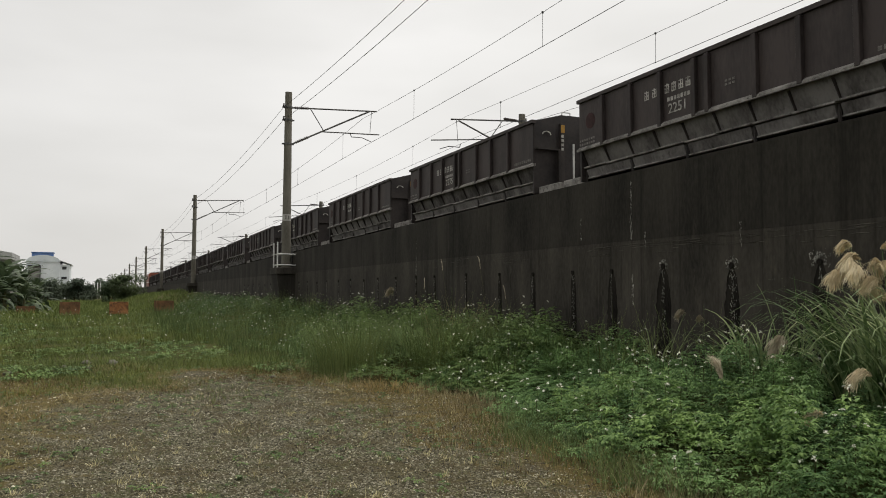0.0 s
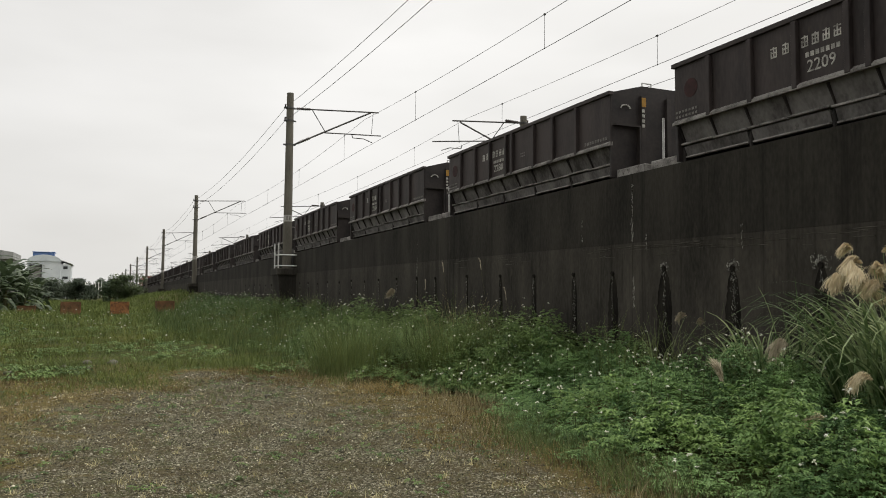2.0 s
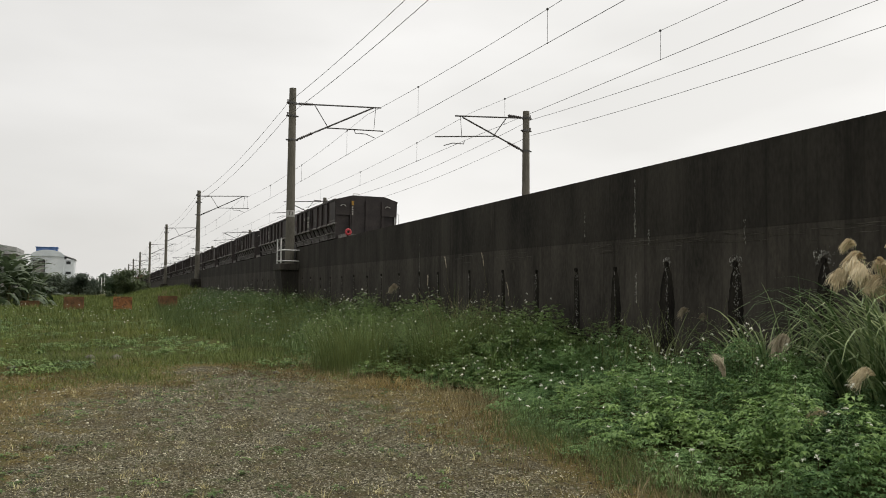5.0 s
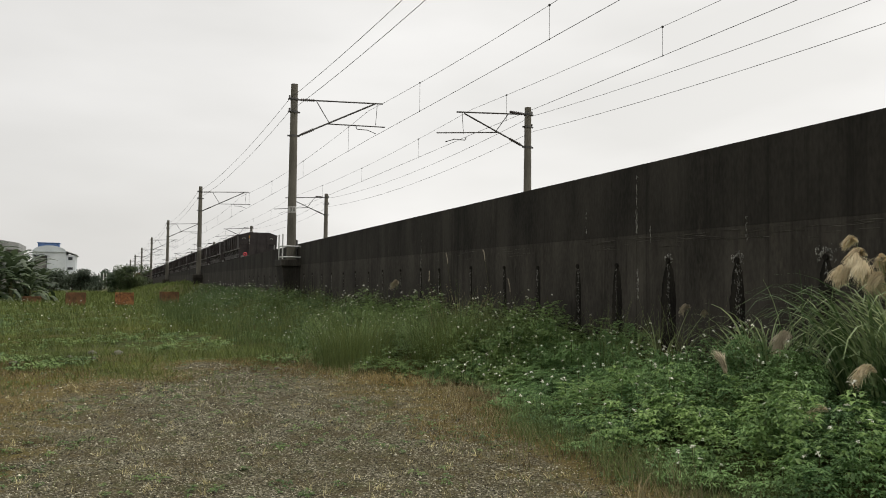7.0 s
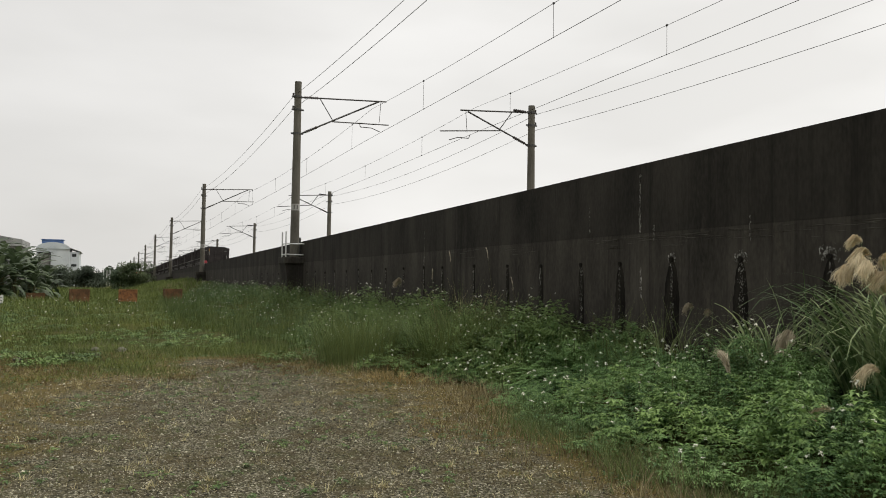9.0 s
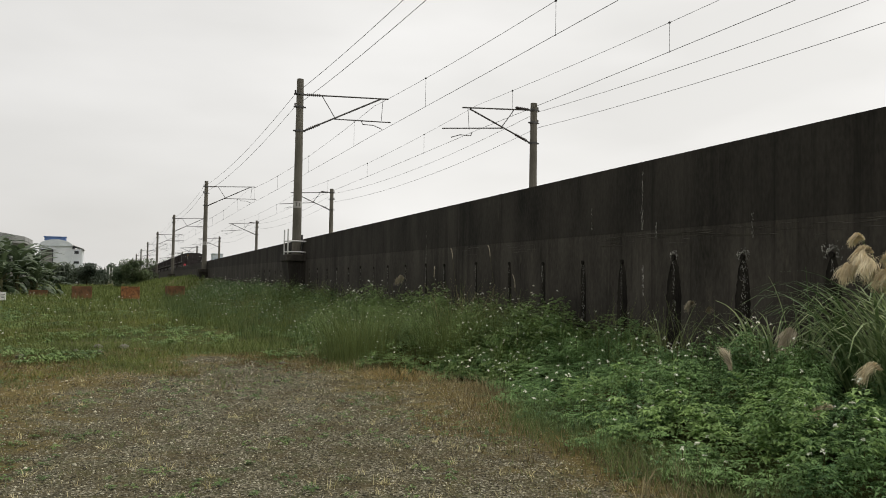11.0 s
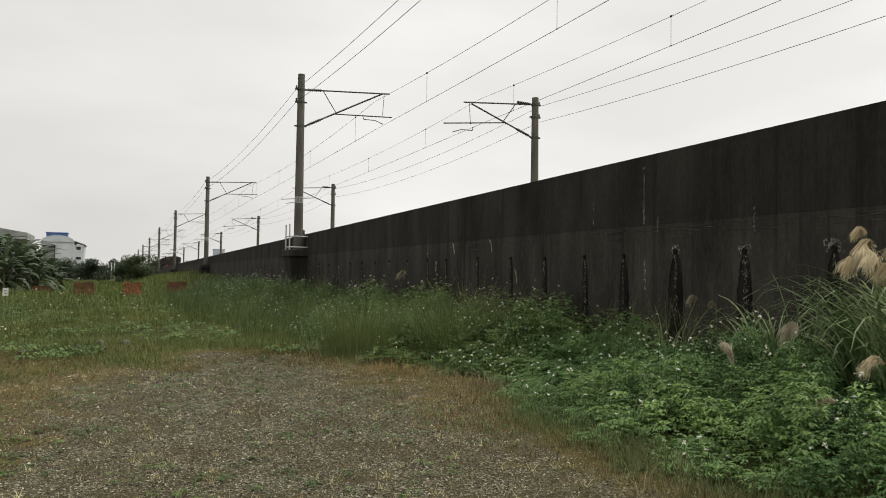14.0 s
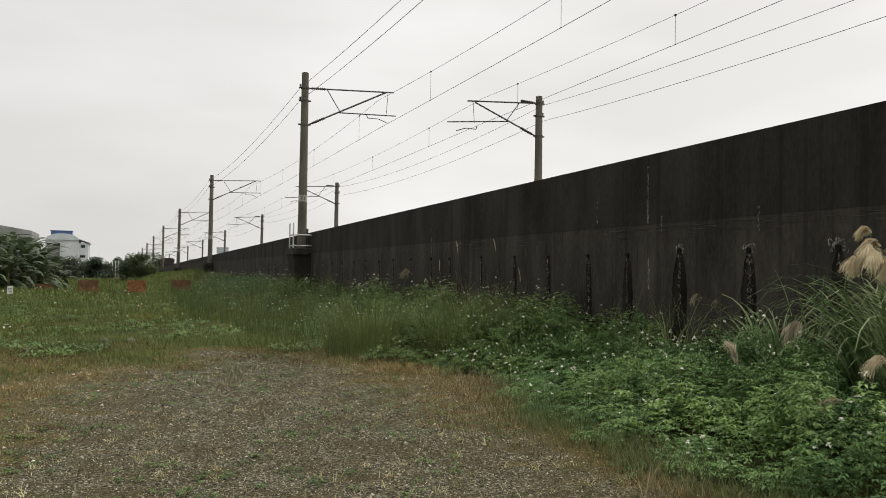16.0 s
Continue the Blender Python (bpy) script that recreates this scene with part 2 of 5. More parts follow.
def ground_height(x, y):
    x, y = np.asarray(x, float), np.asarray(y, float)
    bank = np.interp(y, [0, 20, 29, 58], [0.35, 0.35, 0.66, 0.85]) * ease(0, 3.0, x - weed_edge(y)) * ease(88, 58, y)
    top = np.clip(RAIL - 0.75 - FALL * y, 0, 2)
    slope = ease(50, 82, y) * top * ease(0.5, 7.0, x) * (x < WALL_X + 0.2)
    far = ease(50, 82, y) * top * (x >= WALL_X + 0.2)
    near = np.exp(-((x / 40) ** 2 + (y / 60) ** 2))
    return bank + np.maximum(slope, far * 0.3) * (y < 420) + 0.035 * wavy(x, y) * near - 0.02 * np.exp(-((x - 1.4) / 1.5) ** 2) * near


def greenness(x, y):
    """0: gravel drive; about 0.5: dry short grass; 1: green grass."""
    drive = np.exp(-((x - np.interp(y, [4, 7, 10, 13, 16], [1.0, 1.3, 1.5, 1.7, 1.9])) / np.interp(y, [4, 8, 12, 16], [3.2, 2.4, 1.7, 0.9])) ** 2) * ease(18, 14.5, y)
    green = np.maximum(ease(13.6, 19.0, y + 2.8 * wavy(x * 0.8, y * 0.8) + 1.3 * wavy(x * 2.1, y * 1.9) - 0.3 * x * (x < 0)), ease(-0.5, 0.5, x - weed_edge(y) + 0.15 * wavy(x * 2, y * 2)))
    green = np.maximum(green, ease(-3.0, -5.5, x))
    return np.clip(0.5 - 0.5 * drive + green, 0, 1)


def ground_material():
    m = bpy.data.materials.new("ground")
    m.use_nodes = True
    n, k = m.node_tree.nodes, m.node_tree.links
    b = n["Principled BSDF"]
    att = n.new("ShaderNodeAttribute")
    att.attribute_name = "green"
    geo = n.new("ShaderNodeNewGeometry")

    def noise_at(scale, detail=4.0, rough=0.6):
        t = n.new("ShaderNodeTexNoise")
        t.inputs["Scale"].default_value, t.inputs["Detail"].default_value, t.inputs["Roughness"].default_value = scale, detail, rough
        k.new(geo.outputs["Position"], t.inputs["Vector"])
        return t.outputs["Fac"]

    def ramp(fac, stops):
        r = n.new("ShaderNodeValToRGB")
        while len(r.color_ramp.elements) < len(stops):
            r.color_ramp.elements.new(0.5)
        for e, (p, c) in zip(r.color_ramp.elements, stops):
            e.position, e.color = p, (*c, 1)
        k.new(fac, r.inputs["Fac"])
        return r.outputs["Color"]

    def mixed(fac, a, c):
        x = n.new("ShaderNodeMix")
        x.data_type = "RGBA"
        k.new(fac, x.inputs["Factor"])
        k.new(a, x.inputs["A"])
        k.new(c, x.inputs["B"])
        return x.outputs["Result"]

    def maths(op, a, c):
        x = n.new("ShaderNodeMath")
        x.operation = op
        for i, v in enumerate((a, c)):
            if isinstance(v, (int, float)):
                x.inputs[i].default_value = v
            else:
                k.new(v, x.inputs[i])
        return x.outputs["Value"]

    vor = n.new("ShaderNodeTexVoronoi")
    vor.inputs["Scale"].default_value = 62.0
    k.new(geo.outputs["Position"], vor.inputs["Vector"])
    sep = n.new("ShaderNodeSeparateColor")
    k.new(vor.outputs["Color"], sep.inputs["Color"])
    gravel = ramp(sep.outputs["Red"], [(0.0, (0.040, 0.036, 0.021)), (0.45, (0.097, 0.088, 0.054)), (0.8, (0.185, 0.170, 0.112)), (1.0, (0.46, 0.43, 0.33))])
    soil = ramp(noise_at(14.0, 6.0), [(0.3, (0.044, 0.034, 0.017)), (0.7, (0.125, 0.098, 0.046))])
    gravel = mixed(ramp(noise_at(1.6, 5.0), [(0.42, (0, 0, 0)), (0.62, (0.75, 0.75, 0.75))]), gravel, soil)
    dry = ramp(noise_at(22.0, 6.0, 0.75), [(0.3, (0.048, 0.036, 0.013)), (0.5, (0.140, 0.106, 0.036)), (0.72, (0.27, 0.205, 0.080))])
    green = ramp(noise_at(9.0, 6.0, 0.7), [(0.3, (0.022, 0.030, 0.008)), (0.55, (0.058, 0.076, 0.019)), (0.75, (0.11, 0.12, 0.038))])
    patch = ramp(noise_at(0.55, 5.0), [(0.45, (0, 0, 0)), (0.66, (0.6, 0.6, 0.6))])
    green = mixed(patch, green, dry)
    moss = ramp(noise_at(3.1, 7.0, 0.7), [(0.50, (0, 0, 0)), (0.68, (0.65, 0.65, 0.65))])
    gravel, dry = mixed(moss, gravel, green), mixed(moss, dry, green)
    shift = maths("MULTIPLY", maths("SUBTRACT", noise_at(1.7, 8.0, 0.78), 0.5), 1.5)
    g = maths("ADD", att.outputs["Fac"], shift)
    to_dry = n.new("ShaderNodeMapRange")
    to_dry.inputs["From Min"].default_value, to_dry.inputs["From Max"].default_value = 0.18, 0.42
    k.new(g, to_dry.inputs["Value"])
    to_green = n.new("ShaderNodeMapRange")
    to_green.inputs["From Min"].default_value, to_green.inputs["From Max"].default_value = 0.62, 0.95
    k.new(g, to_green.inputs["Value"])
    col = mixed(to_green.outputs["Result"], mixed(to_dry.outputs["Result"], gravel, dry), green)
    k.new(col, b.inputs["Base Color"])
    b.inputs["Roughness"].default_value = 0.95
    b.inputs["Specular IOR Level"].default_value = 0.15
    bp = n.new("ShaderNodeBump")
    bp.inputs["Strength"].default_value, bp.inputs["Distance"].default_value = 0.8, 0.03
    k.new(maths("ADD", vor.outputs["Distance"], noise_at(30.0, 5.0)), bp.inputs["Height"])
    k.new(bp.outputs["Normal"], b.inputs["Normal"])
    return m


def build_ground():
    xs = np.unique(np.concatenate([-np.geomspace(10, 3000, 24), np.arange(-10, 10.01, 0.25), np.arange(10, 22, 1.0), np.geomspace(22, 3000, 22)]))
    ys = np.unique(np.concatenate([-np.geomspace(4, 3000, 18), np.arange(-4, 45, 0.25), np.arange(45, 130, 1.0), np.geomspace(130, 4000, 40)]))
    gx, gy = np.meshgrid(xs, ys)
    gz = ground_height(gx, gy)
    nx, ny = len(xs), len(ys)
    i = np.arange(nx * ny).reshape(ny, nx)
    faces = np.stack([i[:-1, :-1], i[:-1, 1:], i[1:, 1:], i[1:, :-1]], -1).reshape(-1, 4)
    me = cloud_mesh("ground", np.stack([gx, gy, gz], -1).reshape(-1, 3), faces, ground_material(), True)
    att = me.attributes.new("green", "FLOAT", "POINT")
    att.data.foreach_set("value", greenness(gx, gy).astype(np.float32).ravel())
    tagged(new("ground", me), "gravel drive fading into dry and green rough grass", "ground", kind="structure")


build_ground()


# ---- retaining wall, deck and track ----
def build_wall():
    wall = thing("wall_railway", "long blackened concrete retaining wall beside the railway", "wall", kind="structure")
    step = 9.1
    for i in range(-4, 46):
        y0 = 10.2 + step * i
        y1 = y0 + step - 0.008
        bm = bmesh.new()
        box(bm, WALL_X, WALL_X + 0.4, y0, y1, -0.8, 2.33)
        part("lower_panel", bm, M["wall_low"], wall)
        if WALL_TOP - FALL * y1 > 2.36:
            bm = bmesh.new()
            prism(bm, [(y0, 2.333), (y1, 2.333), (y1, WALL_TOP - FALL * y1), (y0, WALL_TOP - FALL * y0)], "x", WALL_X + 0.005, WALL_X + 0.38)
            part("upper_panel", bm, M["wall"], wall)
    far = bmesh.new()
    prism(far, [(-30, -0.8), (420, -0.8), (420, RAIL - FALL * 420 + 0.3), (-30, RAIL + 30 * FALL + 0.3)], "x", 20.0, 20.4)
    tagged(part("wall_far", far, M["wall"]), "concrete retaining wall beyond the tracks", "wall", kind="structure")
    bm = bmesh.new()
    prism(bm, [(-30, -0.8), (420, -0.8), (420, RAIL - 0.35 - FALL * 420), (-30, RAIL - 0.35 + 30 * FALL)], "x", WALL_X + 0.4, 20.0)
    tagged(part("track_bed", bm, M["ballast"]), "grey ballast bed between the walls", "track bed", kind="structure")
    for x in (TRACK_1, TRACK_2):
        for dx in (-0.56, 0.56):
            bm = bmesh.new()
            prism(bm, [(-30, RAIL - 0.34 + 30 * FALL), (420, RAIL - 0.34 - 420 * FALL), (420, RAIL - 420 * FALL), (-30, RAIL + 30 * FALL)], "x", x + dx - 0.035, x + dx + 0.035)
            tagged(part("rail", bm, M["rail"]), "rusty steel rail on the ballast", "rail", kind="structure")


TRACK_1, TRACK_2 = 10.36, 14.36
build_wall()


M["marking_dim"] = surface("worn_white_marking", (0.05, 0.046, 0.042), (0.26, 0.25, 0.23), scale=9, fine=60, rough=0.8, bump=0.0)


# ---- overhead line ----
def wire_curve(name, pts, r, material, label, category, group=""):
    cu = bpy.data.curves.new(name, "CURVE")
    cu.dimensions, cu.bevel_depth, cu.bevel_resolution = "3D", r, 1
    sp = cu.splines.new("POLY")
    sp.points.add(len(pts) - 1)
    for p, q in zip(sp.points, pts):
        p.co = (*q, 1)
    cu.materials.append(material)
    return tagged(new(name, cu), label, category, group)


def hang(x, ya, yb, h, sag, steps=14):
    """Points of a wire between two supports; h above the eye's level, falling with the line."""
    out = []
    for i in range(steps + 1):
        u = i / steps
        y = ya + (yb - ya) * u
        out.append((x, y, 1.5 + h - FALL * y - 4 * sag * u * (1 - u)))
    return out


def insulator(bm, a, b, r=0.070, discs=7):
    a, b = Vector(a), Vector(b)
    tube(bm, a, b, r * 0.45)
    for i in range(discs):
        c = a.lerp(b, (i + 0.5) / discs)
        d = (b - a).normalized() * ((b - a).length / discs * 0.3)
        tube(bm, c - d, c + d, r, r * 0.6, 10)


def build_pole(x, y, top, base, arm, side, railing=False, pedestal=True, plate=True):
    """A concrete pole with its cantilever. Heights are above the eye's level at y = 0; arm: the reach of its points across the line."""
    z0 = 1.5 - FALL * y
    pole = thing("catenary_pole", "tapered grey concrete overhead line pole beside the track", "pole", "overhead line poles", (x, y, z0))
    bm = bmesh.new()
    tube(bm, (0, 0, base), (0, 0, top), 0.195, 0.145, 14)
    part("shaft", bm, M["pole"], pole, smooth=False)
    s = side
    up, low = arm["up"], arm["low"]

    def rod(name, a, b, r):
        q = bmesh.new()
        tube(q, (a[0] * s, 0, a[1]), (b[0] * s, 0, b[1]), r)
        return part(name, q, M["steel"], pole)

    rod("top_tube", (0.15, up), (arm["reach"], arm["reach_h"]), 0.032)
    rod("brace_tube", (0.15, low), (arm["reach"] - 0.35, arm["reach_h"] - 0.03), 0.036)
    bx = 1.55
    f = (bx - 0.15) / (arm["reach"] - 0.5)
    bz = low + (arm["reach_h"] - 0.03 - low) * f
    rod("stay", (0.95, up + (arm["reach_h"] - up) * 0.22), (bx, bz), 0.02)
    rod("registration_tube", (bx - 0.05, bz - 0.05), (arm["reg"], arm["reg_h"]), 0.026)
    rod("dropper_rod", (arm["reach"] - 0.25, arm["reach_h"]), (arm["reach"] - 0.32, arm["reg_h"] + 0.05), 0.012)
    q = bmesh.new()
    pts = [(arm["reg"] - 1.35, arm["reg_h"] - 0.05), (arm["reg"] - 1.3, arm["reg_h"] - 0.2), (arm["reg"] - 0.8, arm["reg_h"] - 0.2), (arm["reg"] - 0.4, arm["reg_h"] - 0.34)]
    for a, b in zip(pts, pts[1:]):
        tube(q, (a[0] * s, 0, a[1]), (b[0] * s, 0, b[1]), 0.018)
    part("steady_arm", q, M["steel"], pole)
    slope = Vector((arm["reach"] - 0.5, 0, arm["reach_h"] - 0.03 - low)).normalized()
    for a, d in ((Vector((0.28, 0, up + 0.01)), Vector((1, 0, 0.05))), (Vector((0.15, 0, low)) + slope * 0.2, slope)):
        q = bmesh.new()
        b = a + d * 0.62
        insulator(q, (a.x * s, 0, a.z), (b.x * s, 0, b.z))
        part("insulator", q, M["insulator"], pole, "brown ribbed insulator")
    for h in (up, low, up - 0.55):
        q = bmesh.new()
        tube(q, (0, 0, h - 0.04), (0, 0, h + 0.04), 0.178, 0.178, 14)
        box(q, -0.26, 0.26, -0.03, 0.03, h - 0.03, h + 0.03)
        part("clamp_band", q, M["steel"], pole)
    for h in (up, up - 0.55):
        q = bmesh.new()
        insulator(q, (-0.2 * s, 0, h), (-0.2 * s, 0, h + 0.16), 0.05, 3)
        part("feeder_insulator", q, M["insulator"], pole)
    if plate:
        q = bmesh.new()
        tube(q, (0, 0, 3.32), (0, 0, 3.60), 0.184, 0.182, 14)
        sign = part("number_plate", q, M["plate_worn"], pole, "worn white plate with dark marks")
        q = bmesh.new()
        for j in range(2):
            box(q, -0.10 + 0.12 * j, -0.05 + 0.12 * j, -0.19, -0.17, 3.38, 3.54)
        part("mark", q, M["grime"], sign)
    if pedestal:
        q = bmesh.new()
        box(q, -0.55, 0.34, -0.7, 0.7, base - 0.28, base, 0.02)
        part("bracket_slab", q, M["wall_low"], pole, "blackened concrete slab")
        q = bmesh.new()
        prism(q, [(-0.5, base - 0.28), (0.34, base - 0.28), (0.34, base - 2.6), (-0.30, base - 2.6), (-0.42, base - 0.9)], "y", -0.6, 0.6)
        part("buttress", q, M["wall"], pole, "blackened concrete buttress")
    if railing:
        q = bmesh.new()
        for px, py in ((-0.5, -0.65), (-0.5, 0.1)):
            tube(q, (px, py, base), (px, py, base + (1.05 if py < 0.5 else 1.0)), 0.03)
        for h in (0.1, 0.55):
            tube(q, (-0.5, -0.65, base + h), (0.3, -0.65, base + h), 0.028)
            tube(q, (-0.5, -0.65, base + h), (-0.5, 0.1, base + h), 0.028)
        part("railing", q, M["galv"], pole, "pale galvanised tubular railing")
        q = bmesh.new()
        tube(q, (0.22, -0.05, base - 0.1), (0.22, -0.05, base + 0.85), 0.045)
        part("cable_pipe", q, M["steel"], pole)
    return pole


NEAR_X, FAR_X = 7.34, 16.9
SPAN = 35.2
NEAR_Y = [33.66 + SPAN * i for i in range(-1, 11)]
FAR_Y = [-5.0, 30.4] + [64.5 + 36.1 * i for i in range(9)]
NEAR_ARM = dict(up=8.2, low=6.62, reach=3.98, reach_h=8.40, reg=4.1, reg_h=7.36)
FAR_ARM = dict(up=7.79, low=6.35, reach=3.4, reach_h=7.58, reg=4.3, reg_h=6.62)


def build_overhead():
    for i, y in enumerate(NEAR_Y):
        build_pole(NEAR_X, y, 8.85 if i < 2 else 8.65, 1.33, NEAR_ARM, 1, railing=(i == 1), pedestal=True, plate=True)
    for i, y in enumerate(FAR_Y):
        build_pole(FAR_X, y, 8.1, 1.0, FAR_ARM, -1, pedestal=False, plate=False)
    for j in range(5):
        y = NEAR_Y[-1] + SPAN * (j + 1)
        build_pole(NEAR_X - (y - 235) ** 2 / 5400, y, 8.65, 0.0, NEAR_ARM, 1, pedestal=False, plate=False)
    runs = [
        ("messenger_wire", TRACK_1 + 0.3, NEAR_Y, 8.02, 0.42, 0.0072), ("contact_wire", TRACK_1 + 0.3, NEAR_Y, 6.74, 0.05, 0.0078),
        ("feeder_wire", NEAR_X - 0.2, NEAR_Y, 8.2, 0.45, 0.0088), ("feeder_wire", NEAR_X - 0.2, NEAR_Y, 7.65, 0.45, 0.0088),
        ("messenger_wire", TRACK_2 - 0.18, FAR_Y, 7.75, 0.32, 0.0062), ("contact_wire", TRACK_2 - 0.18, FAR_Y, 6.68, 0.05, 0.0075),
        ("feeder_wire", FAR_X + 0.22, FAR_Y, 7.74, 0.5, 0.0075), ("feeder_wire", FAR_X + 0.22, FAR_Y, 7.05, 0.5, 0.0075),
    ]
    for name, x, ys, h, sag, r in runs:
        ys = [ys[0] - SPAN] + list(ys)
        pts = [hang(x, a, b, h, sag) for a, b in zip(ys, ys[1:])]
        wire_curve(name, [p for s in pts for p in s[:-1]] + [pts[-1][-1]], r, M["wire"], "thin dark overhead wire strung between the poles", "wire", "overhead wires")
    for x, ys, top, sag, first, foot in ((TRACK_1 + 0.3, NEAR_Y, 8.02, 0.42, -10.0, 6.74), (TRACK_2 - 0.18, FAR_Y, 7.75, 0.32, -10.2, 6.68)):
        for j in range(22):
            y = first + 9.35 * j
            a = max(p for p in [ys[0] - SPAN] + list(ys) if p <= y)
            b = min(p for p in ys if p > y)
            u = (y - a) / (b - a)
            z = 1.5 - FALL * y
            d = thing("dropper", "thin wire dropper with dark clamps", "wire", "droppers", (x, y, z))
            hi = top - 4 * sag * u * (1 - u)
            lo = foot - 4 * 0.05 * u * (1 - u)
            q = bmesh.new()
            tube(q, (0, 0, lo), (0, 0, hi), 0.006, sides=5)
            part("strand", q, M["wire"], d)
            for h in (lo, hi):
                q = bmesh.new()
                bmesh.ops.create_icosphere(q, subdivisions=1, radius=0.04 if h == hi else 0.022, matrix=Matrix.Translation((0, 0, h)))
                part("clamp", q, M["ink"], d)


build_overhead()


# ---- the train ----
def letters(text, size, parent, material, place, label, depth=0.004):
    cu = bpy.data.curves.new("number", "FONT")
    cu.body, cu.size, cu.extrude, cu.align_x, cu.align_y = text, size, depth, "CENTER", "CENTER"
    cu.resolution_u = 2
    tmp = bpy.data.objects.new("number", cu)
    me = bpy.data.meshes.new_from_object(tmp)
    bpy.data.objects.remove(tmp)
    me.materials.append(material)
    ob = part("number", me, None, parent, label)
    ob.matrix_basis = place
    return ob


HALF_L, HALF_W = 3.85, 1.36
RIBS = [-2.72, -1.79, -0.96, 0.06, 0.37, 1.24, 2.09, 2.98]


def build_wagon():
    w = thing("hopper_wagon", "dark brown steel hopper wagon dusted with cement", "wagon", "hopper wagons of the train")
    for s in (-1, 1):
        q = bmesh.new()
        box(q, min(s * 1.32, s * HALF_W), max(s * 1.32, s * HALF_W), -HALF_L, HALF_L, 1.69, 2.70)
        box(q, min(s * 1.30, s * 1.41), max(s * 1.30, s * 1.41), -HALF_L - 0.03, HALF_L + 0.03, 2.66, 2.73)
        part("side_wall", q, M["wagon"], w)
        for y in RIBS:
            q = bmesh.new()
            box(q, min(s * HALF_W, s * 1.44), max(s * HALF_W, s * 1.44), y - 0.045, y + 0.045, 1.67, 2.64, 0.008)
            part("rib", q, M["wagon"], w)
        q = bmesh.new()
        prism(q, [(s * 1.30, 1.68), (s * 1.43, 1.655), (s * 1.43, 1.695), (s * 1.37, 1.745), (s * 1.30, 1.745)], "y", -HALF_L, HALF_L)
        part("ledge", q, M["cement"], w, "ledge grey with cement dust")
        q = bmesh.new()
        prism(q, [(s * 1.33, 1.69), (s * 1.29, 1.69), (s * 1.13, 1.345), (s * 1.17, 1.345)], "y", -HALF_L + 0.05, HALF_L - 0.05)
        part("slope_plate", q, M["dusty"], w, "sloping lower plate, dusty")
        bays = [-3.78 + 0.756 * i for i in range(11)]
        for y in bays:
            q = bmesh.new()
            prism(q, [(s * 1.16, 1.345), (s * 1.205, 1.345), (s * 1.365, 1.64), (s * 1.30, 1.66)], "y", y - 0.008, y + 0.008)
            part("gusset", q, M["wagon_end"], w)
        for i, (a, b) in enumerate(zip(bays, bays[1:])):
            q = bmesh.new()
            dz = 0.009 * math.sin(i * 2.4 + s)
            box(q, min(s * 1.08, s * 1.31), max(s * 1.08, s * 1.31), a + 0.012, b - 0.012, 1.308 + dz, 1.342 + dz, 0.006)
            part("flange", q, M["cement"], w, "flange pale with cement dust")
        for i in range(5):
            a, b = bays[2 * i] + 0.05, bays[2 * i + 2] - 0.05
            q = bmesh.new()
            dz = 0.012 * math.sin(i * 1.9 + 0.7)
            prism(q, [(s * 1.27, 1.29), (s * 1.23, 1.30), (s * 1.17, 1.135 + dz), (s * 1.21, 1.125 + dz)], "y", a, b)
            panel = part("door_panel", q, M["dusty"], w, "discharge door panel, dusty grey")
            q = bmesh.new()
            box(q, min(s * 1.16, s * 1.25), max(s * 1.16, s * 1.25), a, b, 1.095 + dz, 1.122 + dz, 0.005)
            part("door_lip", q, M["cement"], panel, "pale dusty lip")
            q = bmesh.new()
            tube(q, (s * 1.22, b + 0.05, 1.05), (s * 1.22, b + 0.05, 1.29), 0.03, sides=6)
            part("door_hinge", q, M["underframe"], w)
    for s in (-1, 1):
        q = bmesh.new()
        y0, y1 = sorted((s * (HALF_L - 0.05), s * HALF_L))
        prism(q, [(-1.34, 1.05), (1.34, 1.05), (1.40, 2.73), (0.82, 2.91), (-0.62, 2.91), (-1.36, 2.71)], "y", y0, y1)
        part("end_wall", q, M["wagon_end"], w, "near-black end wall with a low peak")
        for x in (-0.62, 0.0, 0.72):
            q = bmesh.new()
            y0, y1 = sorted((s * HALF_L, s * (HALF_L + 0.07)))
            box(q, x - 0.05, x + 0.05, y0, y1, 1.05, 2.70)
            part("end_post", q, M["wagon_end"], w)
        for x in (-1.0, 0.98):
            q = bmesh.new()
            y0, y1 = sorted((s * HALF_L, s * (HALF_L + 0.1)))
            box(q, x - 0.3, x + 0.3, y0, y1, 2.06, 2.09)
            box(q, x + 0.26, x + 0.3, y0, y1, 1.05, 2.06)
            part("end_shelf", q, M["wagon_end"], w)
            q = bmesh.new()
            for j in range(7):
                a, c = math.pi * j / 7, math.pi * (j + 1) / 7
                y = s * (HALF_L + 0.03)
                tube(q, (x - 0.02 + 0.11 * math.cos(a), y, 2.42 + 0.07 * math.sin(a)), (x - 0.02 + 0.11 * math.cos(c), y, 2.42 + 0.07 * math.sin(c)), 0.014, sides=6)
            part("grab_handle", q, M["marking"], w, "pale curved grab handle")
        q = bmesh.new()
        y0, y1 = sorted((s * (HALF_L + 0.002), s * (HALF_L + 0.85)))
        box(q, -1.22, 1.22, y0, y1, 0.98, 1.2, 0.015)
        part("end_platform", q, M["cement"], w, "end platform grey with cement dust")
        q = bmesh.new()
        y0, y1 = sorted((s * 4.65, s * 4.79))
        box(q, -0.12, 0.12, y0, y1, 0.72, 0.98)
        part("coupler", q, M["underframe"], w)
        q = bmesh.new()
